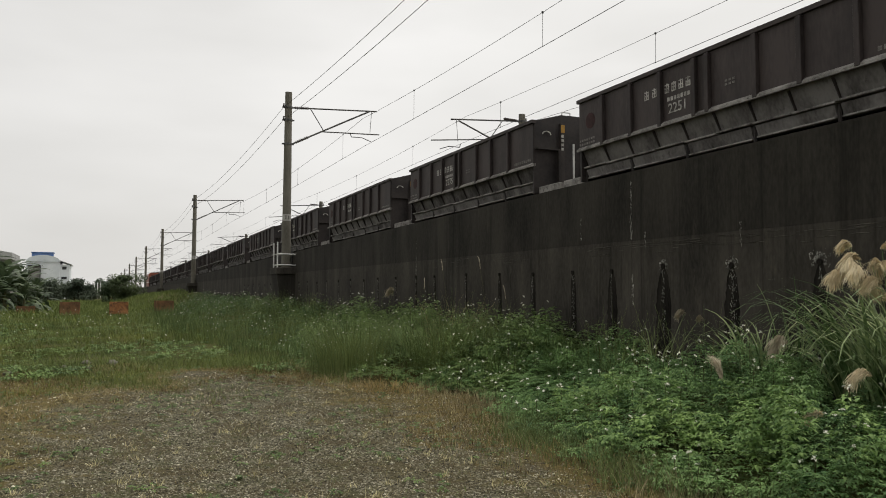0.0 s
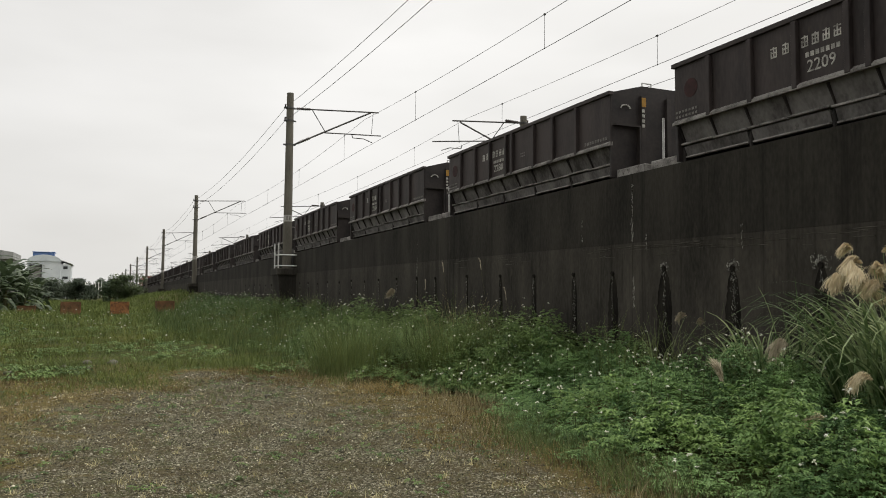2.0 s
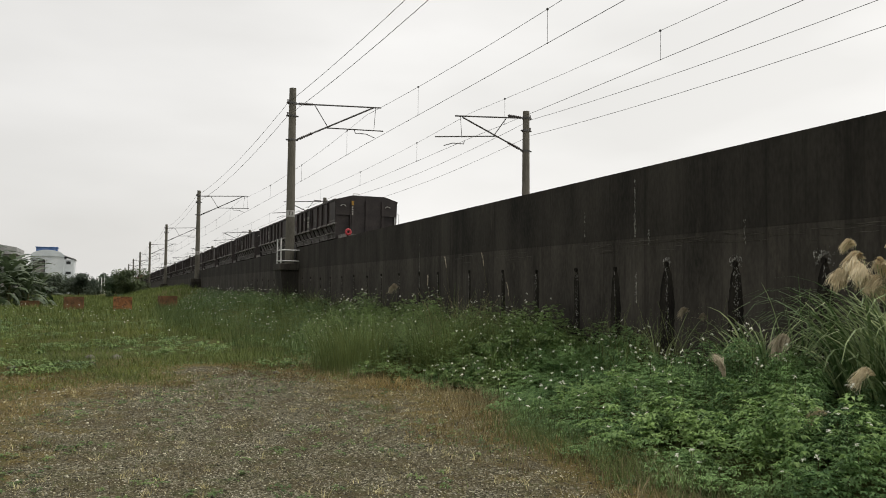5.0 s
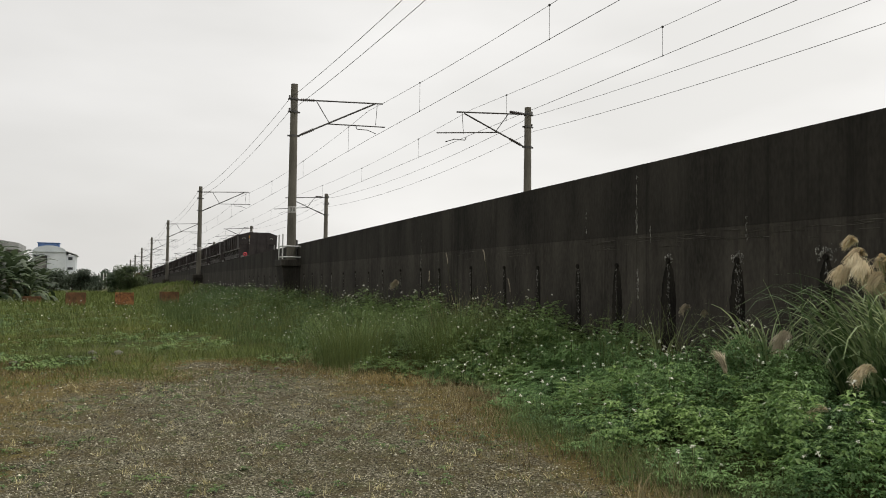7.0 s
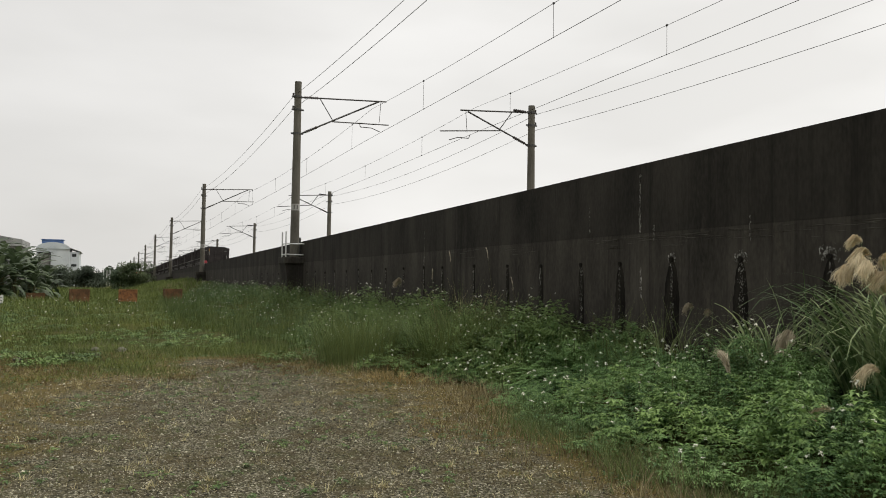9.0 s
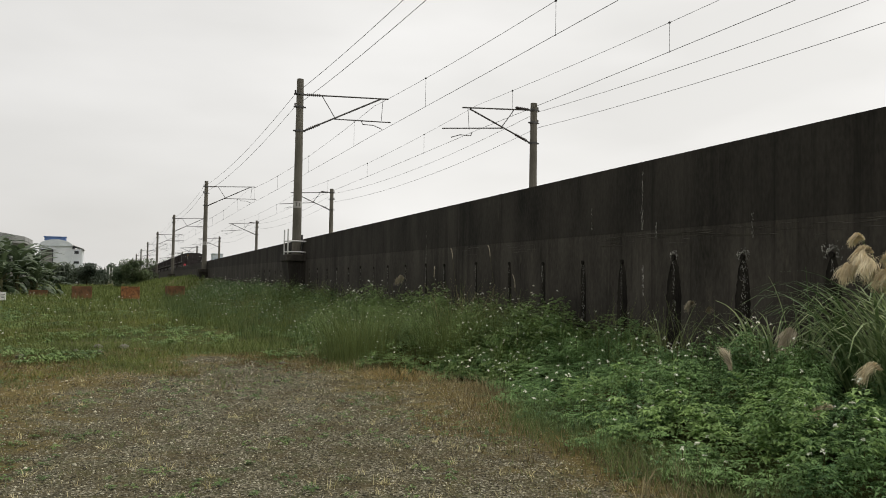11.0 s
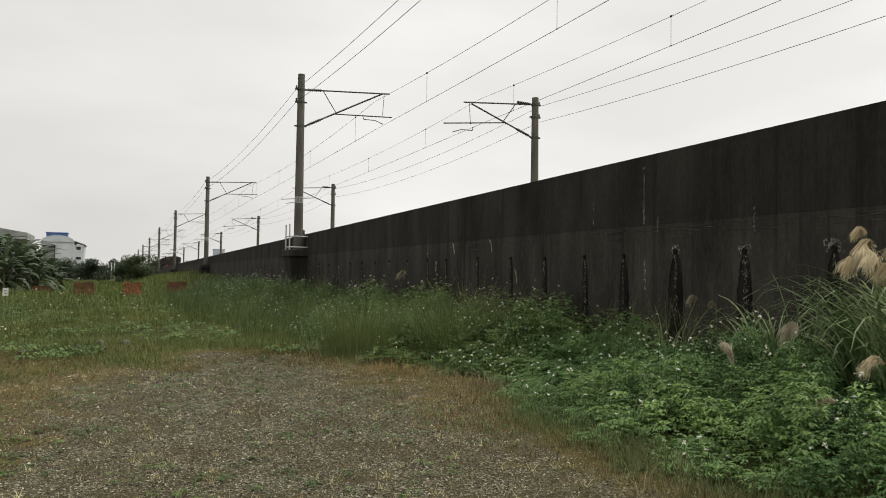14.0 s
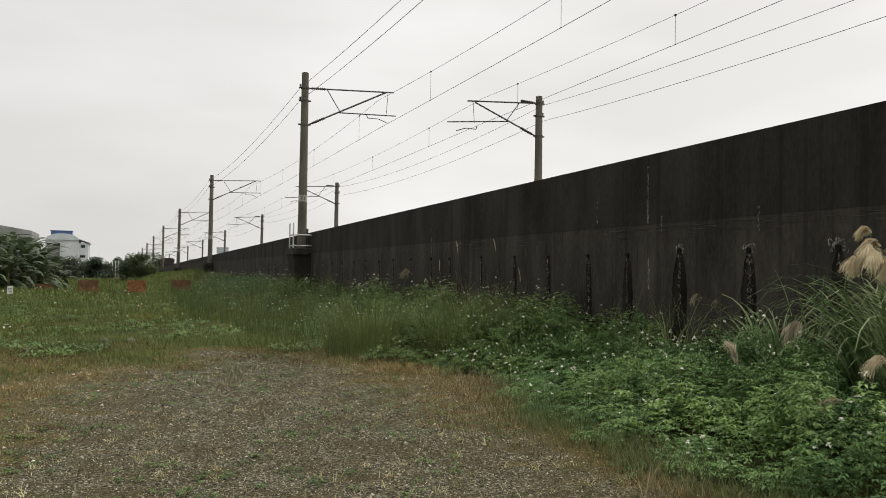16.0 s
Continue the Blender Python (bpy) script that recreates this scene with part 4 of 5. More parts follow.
def build_grass():
    # short green grass of the field
    n = 120000
    y = 13 + 57 * RNG.uniform(0, 1, n) ** 1.6
    x = RNG.uniform(-0.34, 0.12, n) * (y + 8) + 1.5
    g = greenness(x, y)
    keep = (g > 0.62 + 0.25 * RNG.uniform(-1, 1, n)) & (x < weed_edge(y) + 1.0) & (patches(x, y, 0.5) > RNG.uniform(-1.9, 0.6, n))
    x, y = x[keep], y[keep]
    n = len(x)
    h = RNG.uniform(0.10, 0.32, n) * (1 + 0.45 * patches(x, y, 0.3)) * np.interp(y, [13, 20, 40], [0.55, 1.0, 1.3])
    p, az = on_ground(x, y, -0.02), RNG.uniform(0, 6.28, n)
    wd, l0, l1 = np.interp(y, [13, 30, 70], [0.006, 0.012, 0.03]), RNG.uniform(0, 0.7, n), RNG.uniform(0.5, 1.8, n)
    h = np.clip(h, 0.06, 0.6)
    lush = patches(x, y, 0.22) + 0.5 * patches(x, y, 0.7) + RNG.normal(0, 0.35, n) > 0.5
    for mask, mat, label in ((lush, M["bank"], "lush darker green grass of the open field"), (~lush, M["grass_far"], "rough yellow-green grass of the open field")):
        stuff("field_grass", blades(p[mask], az[mask], h[mask] * (1.25 if mat is M["bank"] else 0.9), wd[mask], l0[mask], l1[mask], 2), mat, label, "grass")
    # low broad weeds in the field
    n = 2600
    y = 14 + 46 * RNG.uniform(0, 1, n) ** 1.4
    x = RNG.uniform(-0.34, 0.2, n) * (y + 8) - 0.2
    keep = (greenness(x, y) > 0.7) & (patches(x, y, 0.4) > 0.1) & (x < weed_edge(y))
    d, _ = weed_leaves(x[keep], y[keep], np.full(keep.sum(), 0.1), 9, 0.10, 0.34)
    stuff("field_weeds", d, M["leaf_dark"], "low green weeds in the field grass", "weeds")
    # short dry grass on the drive
    n = 26000
    y = 3.5 + 15.5 * RNG.uniform(0, 1, n) ** 1.25
    x = RNG.uniform(-3.2, 5.6, n)
    g = greenness(x, y)
    keep = (x < weed_edge(y) + 0.3) & (RNG.uniform(0, 1, n) < 0.16 + 1.3 * np.clip(g, 0, 0.6)) & (patches(x, y, 1.1) > RNG.uniform(-2.0, 1.1, n)) & (g < 0.95)
    x, y = x[keep], y[keep]
    spread = np.repeat(np.arange(len(x)), 3)
    x, y = x[spread] + RNG.normal(0, 0.025, len(spread)), y[spread] + RNG.normal(0, 0.025, len(spread))
    n = len(x)
    dry = RNG.uniform(0, 1, n) < 0.72 + 0.25 * patches(x, y, 0.7)
    h = RNG.uniform(0.025, 0.085, n)
    p = on_ground(x, y, -0.004)
    az, l0, l1 = RNG.uniform(0, 6.28, n), RNG.uniform(0.2, 0.9, n), RNG.uniform(0.8, 1.7, n)
    wd = RNG.uniform(0.003, 0.006, n)
    for mask, mat, name, label in ((dry, M["straw"], "dry_grass", "short dry straw-coloured grass on the gravel"), (~dry, M["grass"], "short_grass", "sparse short green grass on the gravel")):
        stuff(name, blades(p[mask], az[mask], h[mask], wd[mask], l0[mask], l1[mask], 2), mat, label, "grass")
    # pale tufts scattered on the gravel
    n = 300
    y = 3.8 + 11 * RNG.uniform(0, 1, n) ** 1.4
    x = RNG.uniform(-2.5, 4.6, n)
    keep = x < weed_edge(y)
    k = np.repeat(np.flatnonzero(keep), 14)
    n = len(k)
    stuff("straw_tufts", blades(on_ground(x[k] + RNG.normal(0, 0.02, n), y[k] + RNG.normal(0, 0.02, n), -0.005), RNG.uniform(0, 6.28, n), RNG.uniform(0.035, 0.11, n) * np.interp(y[k], [5, 9], [1.15, 0.8]), RNG.uniform(0.003, 0.007, n),
                                RNG.uniform(0.2, 1.0, n), RNG.uniform(0.7, 1.9, n), 3), M["pale_straw"], "pale straw tufts scattered over the gravel", "grass")
    n = 10000
    y = 3.6 + 14 * RNG.uniform(0, 1, n) ** 1.4
    x = RNG.uniform(-3, 5, n)
    keep = (x < weed_edge(y)) & (patches(x, y, 0.9) > RNG.uniform(-2.2, 1.2, n))
    x, y = x[keep], y[keep]
    n = len(x)
    stuff("straw_litter", blades(on_ground(x, y, 0.003), RNG.uniform(0, 6.28, n), RNG.uniform(0.012, 0.040, n), RNG.uniform(0.002, 0.005, n), RNG.uniform(0.9, 1.4, n), RNG.uniform(1.2, 1.65, n), 2),
          M["pale_straw"], "dead straw lying over the gravel", "grass")
    n = 6000
    y = RNG.uniform(9, 19, n)
    x = RNG.uniform(-3.5, 5, n)
    keep = (x < weed_edge(y)) & (wavy(x * 0.8, y * 0.8) + 0.6 * wavy(x * 2.3, y * 2.0) + (y - 15.5) * 0.16 > RNG.uniform(-0.3, 0.7, n))
    k = np.repeat(np.flatnonzero(keep), 4)
    n = len(k)
    stuff("short_grass", blades(on_ground(x[k] + RNG.normal(0, 0.03, n), y[k] + RNG.normal(0, 0.03, n)), RNG.uniform(0, 6.28, n), RNG.uniform(0.04, 0.13, n), RNG.uniform(0.004, 0.008, n), RNG.uniform(0.1, 0.7, n), RNG.uniform(0.5, 1.5, n), 2),
          M["grass"], "patches of short green grass at the drive's end", "grass")
    n = 1500
    y = 3.8 + 14 * RNG.uniform(0, 1, n) ** 1.3
    x = RNG.uniform(-3, 5, n)
    keep = (x < weed_edge(y)) & (patches(x, y, 0.8) > 0.0)
    d, _ = weed_leaves(x[keep], y[keep], np.zeros(keep.sum()), 7, 0.035, 0.05, 0.05)
    stuff("ground_cover", d, M["leaf_dark"], "low green leaves creeping over the gravel", "weeds")
    # a taller dry fringe where the drive meets the weeds
    n = 7000
    y = RNG.uniform(3.5, 17, n)
    x = weed_edge(y) + RNG.normal(-0.2, 0.35, n)
    keep = patches(x, y, 0.9) > RNG.uniform(-1.6, 1.0, n)
    x, y = x[keep], y[keep]
    n = len(x)
    stuff("grass_fringe", blades(on_ground(x, y), RNG.uniform(0, 6.28, n), RNG.uniform(0.05, 0.26, n) * (0.6 + 0.4 * (patches(x, y, 0.6) > 0.2)), RNG.uniform(0.003, 0.007, n), RNG.uniform(0, 0.4, n), RNG.uniform(0.4, 1.4, n), 3),
          M["straw"], "taller brown grass at the edge of the weeds", "grass")
    n = 6500
    y = RNG.uniform(3.4, 8.5, n)
    x = weed_edge(y) + RNG.normal(0.12, 0.28, n)
    keep = patches(x, y, 1.2) > RNG.uniform(-1.8, 1.0, n)
    x, y = x[keep], y[keep]
    n = len(x)
    stuff("grass_fringe", blades(on_ground(x, y), RNG.uniform(0, 6.28, n), RNG.uniform(0.08, 0.30, n), RNG.uniform(0.003, 0.007, n), RNG.uniform(0, 0.5, n), RNG.uniform(0.5, 1.6, n), 3),
          M["grass"], "lank green grass at the foot of the weeds", "grass")
    # brown dying grass in mats on the drive, thickest towards the weeds and along the far end
    n = 30000
    y = 4.2 + 12.5 * RNG.uniform(0, 1, n)
    x = RNG.uniform(-3.6, 5.2, n)
    edge = weed_edge(y) - x
    want = ease(2.0, 0.3, edge) + 0.75 * ease(11.5, 14.0, y) + 0.7 * ease(0.4, -1.6, x) * ease(6.5, 9.0, y) - 0.35
    keep = (edge > -0.1) & (want + 0.45 * patches(x, y, 0.75) + 0.25 * patches(x, y, 2.0) > RNG.uniform(0.1, 0.9, n))
    k = np.repeat(np.flatnonzero(keep), 3)
    n = len(k)
    stuff("brown_grass", blades(on_ground(x[k] + RNG.normal(0, 0.03, n), y[k] + RNG.normal(0, 0.03, n), -0.004), RNG.uniform(0, 6.28, n), RNG.uniform(0.03, 0.11, n), RNG.uniform(0.003, 0.006, n),
                                RNG.uniform(0.1, 0.9, n), RNG.uniform(0.6, 1.7, n), 2), M["brown_grass"], "short brown dying grass in mats on the drive", "grass")
    n = 15000
    y = 16 + 44 * RNG.uniform(0, 1, n) ** 1.2
    e = weed_edge(y) - 1.3
    x = e + (WALL_X - 0.2 - e) * RNG.uniform(0, 1, n)
    keep = patches(x, y, 0.4) > RNG.uniform(-1.6, 0.9, n)
    x, y = x[keep], y[keep]
    n = len(x)
    stuff("rank_grass", blades(on_ground(x, y), RNG.uniform(0, 6.28, n), RNG.uniform(0.25, 0.75, n), np.interp(y, [16, 60], [0.007, 0.02]), RNG.uniform(0, 0.3, n), RNG.uniform(0.2, 1.1, n), 3),
          M["grass"], "rank grass between the field and the wall", "grass")
    n = 22000
    y = 52 + 75 * RNG.uniform(0, 1, n)
    x = RNG.uniform(-9, 7.2, n)
    stuff("bank_grass", blades(on_ground(x, y, -0.02), RNG.uniform(0, 6.28, n), RNG.uniform(0.15, 0.42, n) * (1 + 0.4 * patches(x, y, 0.2)), np.full(n, 0.045), RNG.uniform(0, 0.3, n), RNG.uniform(0.3, 1.2, n), 2),
          M["bank"], "rough green grass on the bank and far field", "grass")
    # thin tall grass standing in the weeds
    n = 4200
    y = RNG.uniform(8, 34, n)
    x = RNG.uniform(0, 1, n) ** 0.5 * (WALL_X - 0.2 - weed_edge(y)) + weed_edge(y) + 0.1
    keep = patches(x, y, 0.5) > -0.1
    x, y = x[keep], y[keep]
    n = len(x)
    stuff("tall_grass", blades(on_ground(x, y), RNG.uniform(0, 6.28, n), RNG.uniform(0.5, 1.15, n), RNG.uniform(0.005, 0.010, n), RNG.uniform(0, 0.2, n), RNG.uniform(0.3, 1.5, n), 5),
          M["grass"], "thin tall grass standing among the weeds", "grass")


def grass_clump(name, label, x, y, n, height, width, spread, bend, material, mat_label=""):
    c = thing(name, label, "grass", "", (x, y, float(ground_height(x, y))))
    a, r = RNG.uniform(0, 6.28, n), spread * np.sqrt(RNG.uniform(0, 1, n))
    p = np.stack([np.cos(a) * r, np.sin(a) * r, np.full(n, -0.02)], -1)
    v, f = blades(p, a + RNG.normal(0, 0.7, n), height * RNG.uniform(0.55, 1.1, n), width * RNG.uniform(0.6, 1.2, n), RNG.uniform(0.0, 0.3, n) * (bend / 2) , bend * RNG.uniform(0.25 if bend < 2.2 else 0.6, 1.0, n), 10, 0.12, 1.5 if material is M["reed"] else 0.6, 2.5 if material is M["reed"] else 1.0)
    tagged(part("foliage", cloud_mesh("foliage", v, f, material), None, c, mat_label), kind="stuff")
    return c


def plume_mesh(length, droop, material, fibres=460, thick=0.125):
    """A flower head like a hanging brush: an axis that starts upright at the origin and nods towards +x, and fine fibres falling from it."""
    t = RNG.uniform(0.0, 1.0, fibres)
    ang = droop * t
    thin = thick < 0.1
    axis = length * (1.0 if thin else 0.62)
    ax = np.stack([axis * (1 - np.cos(ang)) / max(droop, 0.01), np.zeros(fibres), axis * np.sin(ang) / max(droop, 0.01)], -1)
    az = RNG.uniform(0, 6.28, fibres)
    ax += np.stack([np.cos(az) * np.cos(ang), np.sin(az), -np.cos(az) * np.sin(ang)], -1) * (thick * 0.16 * np.sqrt(RNG.uniform(0, 1, fibres)))[:, None]
    nod = droop > 1.0
    begin = ang + (RNG.uniform(0.2, 0.9, fibres) if nod else RNG.normal(0.1, 0.2, fibres))
    fall = RNG.uniform(2.5, 3.1, fibres) if nod else ang + RNG.uniform(0.3, 0.9, fibres)
    v, f = blades(ax, RNG.normal(0, 0.42 if thick > 0.1 else 0.3, fibres), length * (RNG.uniform(0.08, 0.2, fibres) if thin else RNG.uniform(0.40, 0.85, fibres)), np.full(fibres, 0.0050), begin, fall, 6, 0.5, 1.2, 0.7)
    return cloud_mesh("plume", v, f, material)


def plume_on(clump, top, length, droop, heading, material, foot=None, fibres=460, thick=0.125):
    """A stalk from the clump's foot up to top (world), and the plume on it."""
    o = Vector(clump.location)
    tip = Vector(top) - o
    foot = Vector(foot or (tip.x * 0.25, tip.y * 0.25, 0))
    q = bmesh.new()
    prev = foot
    for i in range(1, 6):
        u = i / 5
        nxt = foot.lerp(tip, u) + Vector((0, 0, 0.10 * math.sin(math.pi * u)))
        tube(q, prev, nxt, 0.003, sides=5)
        prev = nxt
    part("stalk", q, M["reed"] if thick > 0.1 else M["stem"], clump)
    pl = part("plume", plume_mesh(length, droop, material, fibres, thick), None, clump, "feathery tan plume")
    pl.matrix_basis = pose(*tip, rz=heading)


def build_clumps():
    c = grass_clump("silver_grass", "tall clump of arching silver grass with tan plumes by the wall", 6.72, 5.05, 400, 1.70, 0.038, 0.5, 3.0, M["reed"])
    for x, y, z, ln, dr, hd in ((6.6, 5.76, 1.66, 0.30, 2.3, 200), (6.6, 5.52, 1.83, 0.27, 2.2, 120), (6.7, 5.70, 1.97, 0.20, 1.9, 100), (6.6, 5.34, 1.74, 0.30, 2.4, -60), (6.7, 5.36, 1.93, 0.24, 2.0, -40),
                                (6.5, 5.36, 1.53, 0.30, 1.9, 10), (6.5, 5.20, 1.45, 0.28, 1.8, -30), (6.65, 5.60, 1.72, 0.32, 2.4, 150), (6.6, 5.44, 1.62, 0.28, 2.2, 60), (6.75, 5.24, 1.85, 0.28, 2.3, -90),
                                (6.55, 5.60, 1.78, 0.26, 2.4, 230), (6.5, 5.42, 1.70, 0.28, 2.3, 190), (6.7, 5.46, 1.78, 0.28, 2.4, 20), (6.6, 5.30, 1.60, 0.28, 2.2, 150)):
        plume_on(c, (x, y - 0.17, z), ln * 0.92, dr, hd, M["plume"])
    plume_on(c, (6.3, 5.96, 1.02), 0.30, 2.6, 170, M["plume_grey"])
    grass_clump("silver_grass", "dense fountain of silver grass blades against the wall", 6.6, 4.4, 280, 1.80, 0.038, 0.45, 3.0, M["reed"])
    grass_clump("silver_grass", "short bushy silver grass at the foot of the wall", 7.0, 6.95, 140, 1.25, 0.036, 0.34, 2.9, M["reed"])
    grass_clump("silver_grass", "few upright green blades of silver grass by the wall", 7.2, 6.6, 16, 1.35, 0.028, 0.25, 0.7, M["reed"])
    c = grass_clump("silver_grass", "low clump of silver grass with nodding plumes in the weeds", 6.25, 4.6, 60, 1.25, 0.032, 0.25, 2.6, M["reed"])
    plume_on(c, (5.3, 4.67, 0.54), 0.20, 2.6, 130, M["plume"])
    plume_on(c, (5.6, 4.47, 0.86), 0.22, 2.5, 130, M["plume"])
    plume_on(c, (5.5, 6.0, 0.70), 0.20, 0.5, 100, M["plume_grey"], (-0.5, 1.3, 0.0), 300)
    grass_clump("dead_grass_tuft", "collapsed tuft of dead brown grass at the weeds' edge", 4.35, 12.0, 420, 0.30, 0.006, 0.7, 2.6, M["brown_grass"])
    grass_clump("dead_grass_tuft", "small tuft of dead brown grass at the weeds' edge", 4.15, 6.2, 220, 0.24, 0.005, 0.45, 2.4, M["brown_grass"])
    c = grass_clump("silver_grass", "thin tuft of broad grass blades against the wall", 7.2, 9.1, 15, 0.95, 0.026, 0.12, 1.9, M["reed"])
    plume_on(c, (7.35, 8.69, 1.24), 0.20, 2.4, 120, M["plume_grey"], None, 260)
    plume_on(c, (7.35, 8.39, 1.18), 0.14, 2.2, 60, M["plume_grey"], None, 120)
    c = grass_clump("tall_fine_grass", "upright clump of fine green grass, brown at its foot", 4.35, 14.4, 1200, 1.15, 0.007, 0.75, 1.15, M["grass"])
    c = grass_clump("tall_fine_grass", "fine dark green grass leaning over the weeds", 5.65, 13.0, 900, 1.15, 0.008, 0.7, 1.7, M["grass"])
    grass_clump("tall_fine_grass", "dense lank grass bowing against the wall", 6.55, 13.3, 520, 1.15, 0.008, 0.75, 1.9, M["grass"])
    grass_clump("tall_fine_grass", "lank grass rising from the weeds by the wall", 6.9, 11.6, 220, 0.95, 0.008, 0.5, 1.7, M["grass"])
    grass_clump("tall_fine_grass", "lank bleached grass stems by the wall", 6.8, 15.2, 120, 1.35, 0.006, 0.7, 1.2, M["straw"])
    c = grass_clump("tall_fine_grass", "sparse tall grass with pale seed heads by the wall", 6.9, 15.5, 90, 1.3, 0.008, 0.6, 0.9, M["grass"])
    for x, y, z, hd in ((7.1, 14.5, 2.0, 100), (7.1, 16.4, 2.0, 100), (6.9, 17.0, 1.6, 60), (7.2, 13.6, 1.4, 100)):
        plume_on(c, (x, y, z), 0.26, 0.5, hd, M["plume_grey"], (x - 6.9 - 0.2, y - 15.5 - 0.9, 0), 60, 0.04)
    c = grass_clump("tall_fine_grass", "sparse grass with a pale nodding plume by the wall", 7.0, 20.8, 60, 1.2, 0.009, 0.5, 0.9, M["grass"])
    plume_on(c, (7.2, 19.86, 1.55), 0.36, 2.2, 120, M["plume_grey"])


def build_gravel():
    n = 62000
    y = 3.6 + 12.5 * RNG.uniform(0, 1, n) ** 1.5
    x = RNG.uniform(-2.8, 5.0, n)
    keep = (RNG.uniform(0, 0.7, n) > greenness(x, y)) | (RNG.uniform(0, 1, n) < 0.12)
    keep &= x < weed_edge(y)
    x, y = x[keep], y[keep]
    n = len(x)
    r = RNG.uniform(0.004, 0.012, n) * np.where(RNG.uniform(0, 1, n) < 0.05, 1.8, 1.0) * np.interp(y, [4, 14], [0.85, 1.2])
    unit = np.array([(1, 0, 0), (0, 1, 0), (-1, 0, 0), (0, -1, 0), (0, 0, 0.7), (0, 0, -0.5)], float)
    v = unit[None] * r[:, None, None] * RNG.uniform(0.6, 1.3, (n, 6, 1))
    a = RNG.uniform(0, 6.28, n)
    ca, sa = np.cos(a)[:, None], np.sin(a)[:, None]
    v = np.stack([v[..., 0] * ca - v[..., 1] * sa, v[..., 0] * sa + v[..., 1] * ca, v[..., 2]], -1) + on_ground(x, y, 0.002)[:, None, :]
    tri = np.array([(0, 1, 4), (1, 2, 4), (2, 3, 4), (3, 0, 4), (1, 0, 5), (2, 1, 5), (3, 2, 5), (0, 3, 5)])
    f = (np.arange(n) * 6)[:, None, None] + tri[None]
    pale = RNG.uniform(0, 1, n) < 0.22
    for mask, mat, label in ((~pale, M["stone"], "loose grey gravel chips on the drive"), (pale, M["chip"], "pale stone chips among the gravel")):
        m = int(mask.sum())
        g = (np.arange(m) * 6)[:, None, None] + tri[None]
        stuff("gravel", (v[mask].reshape(-1, 3), g.reshape(-1, 3)), mat, label, "gravel")
    for x, y, r in ((-0.15, 18.3, 0.10), (0.35, 18.0, 0.12), (-0.55, 17.6, 0.07), (-1.4, 16.2, 0.09), (-0.1, 17.2, 0.05), (2.35, 11.9, 0.045), (2.9, 14.2, 0.06), (3.4, 15.2, 0.05)):
        q = bmesh.new()
        bmesh.ops.create_icosphere(q, subdivisions=2, radius=r)
        for vert in q.verts:
            vert.co *= 1 + 0.25 * noise.noise(vert.co * (3 / r) * 0.4 + Vector((x, y, 0)))
            vert.co.z *= 0.55
        st = part("stone", q, M["pole"])
        st.location = (x, y, float(ground_height(x, y)) + r * 0.2)
        tagged(st, "grey weathered stone lying in the grass", "stone", "loose stones")


build_weeds()
build_grass()
build_clumps()
build_gravel()


# ---- weep holes and lime on the wall ----
def flakes(q, rng, many, spot, small, large, tall=2.2):
    """Irregular low flakes of lime lying on a plane of constant x; spot() gives each one's x, y and z."""
    for _ in range(many):
        x, y, z = spot()
        a = rng.uniform(small, large)
        sides = rng.randint(4, 6)
        rim = []
        for j in range(sides):
            u = 2 * math.pi * j / sides + rng.uniform(-0.4, 0.4)
            r = a * rng.uniform(0.5, 1.2)
            rim.append(q.verts.new((x, y + r * math.cos(u), z + r * tall * math.sin(u) * rng.uniform(0.6, 1.2))))
        tip = q.verts.new((x - 0.4 * a - 0.002, y, z))
        for j in range(sides):
            q.faces.new((rim[j], rim[(j + 1) % sides], tip))


def stain_mesh(top, flare, fall, rng, steps=30):
    """A black run of damp: narrow and rounded at the top, wider and ragged further down."""
    q = bmesh.new()
    rows = []
    lean = rng.uniform(-0.03, 0.03)
    for j in range(steps + 1):
        u = j / steps
        half = (top + (flare - top) * min(1, u * 2.6) ** 0.7) * min(1, math.sqrt(u * 9 + 0.02)) * rng.uniform(0.94, 1.05)
        c = lean * u
        z = 0.01 - fall * u
        rows.append([q.verts.new((-0.0015, c - half, z)), q.verts.new((-0.006, c - half * 0.5, z)), q.verts.new((-0.006, c + half * 0.5, z)), q.verts.new((-0.0015, c + half * rng.uniform(0.9, 1.05), z))])
    for a, b in zip(rows, rows[1:]):
        for j in range(3):
            q.faces.new((a[j], a[j + 1], b[j + 1], b[j]))
    return q


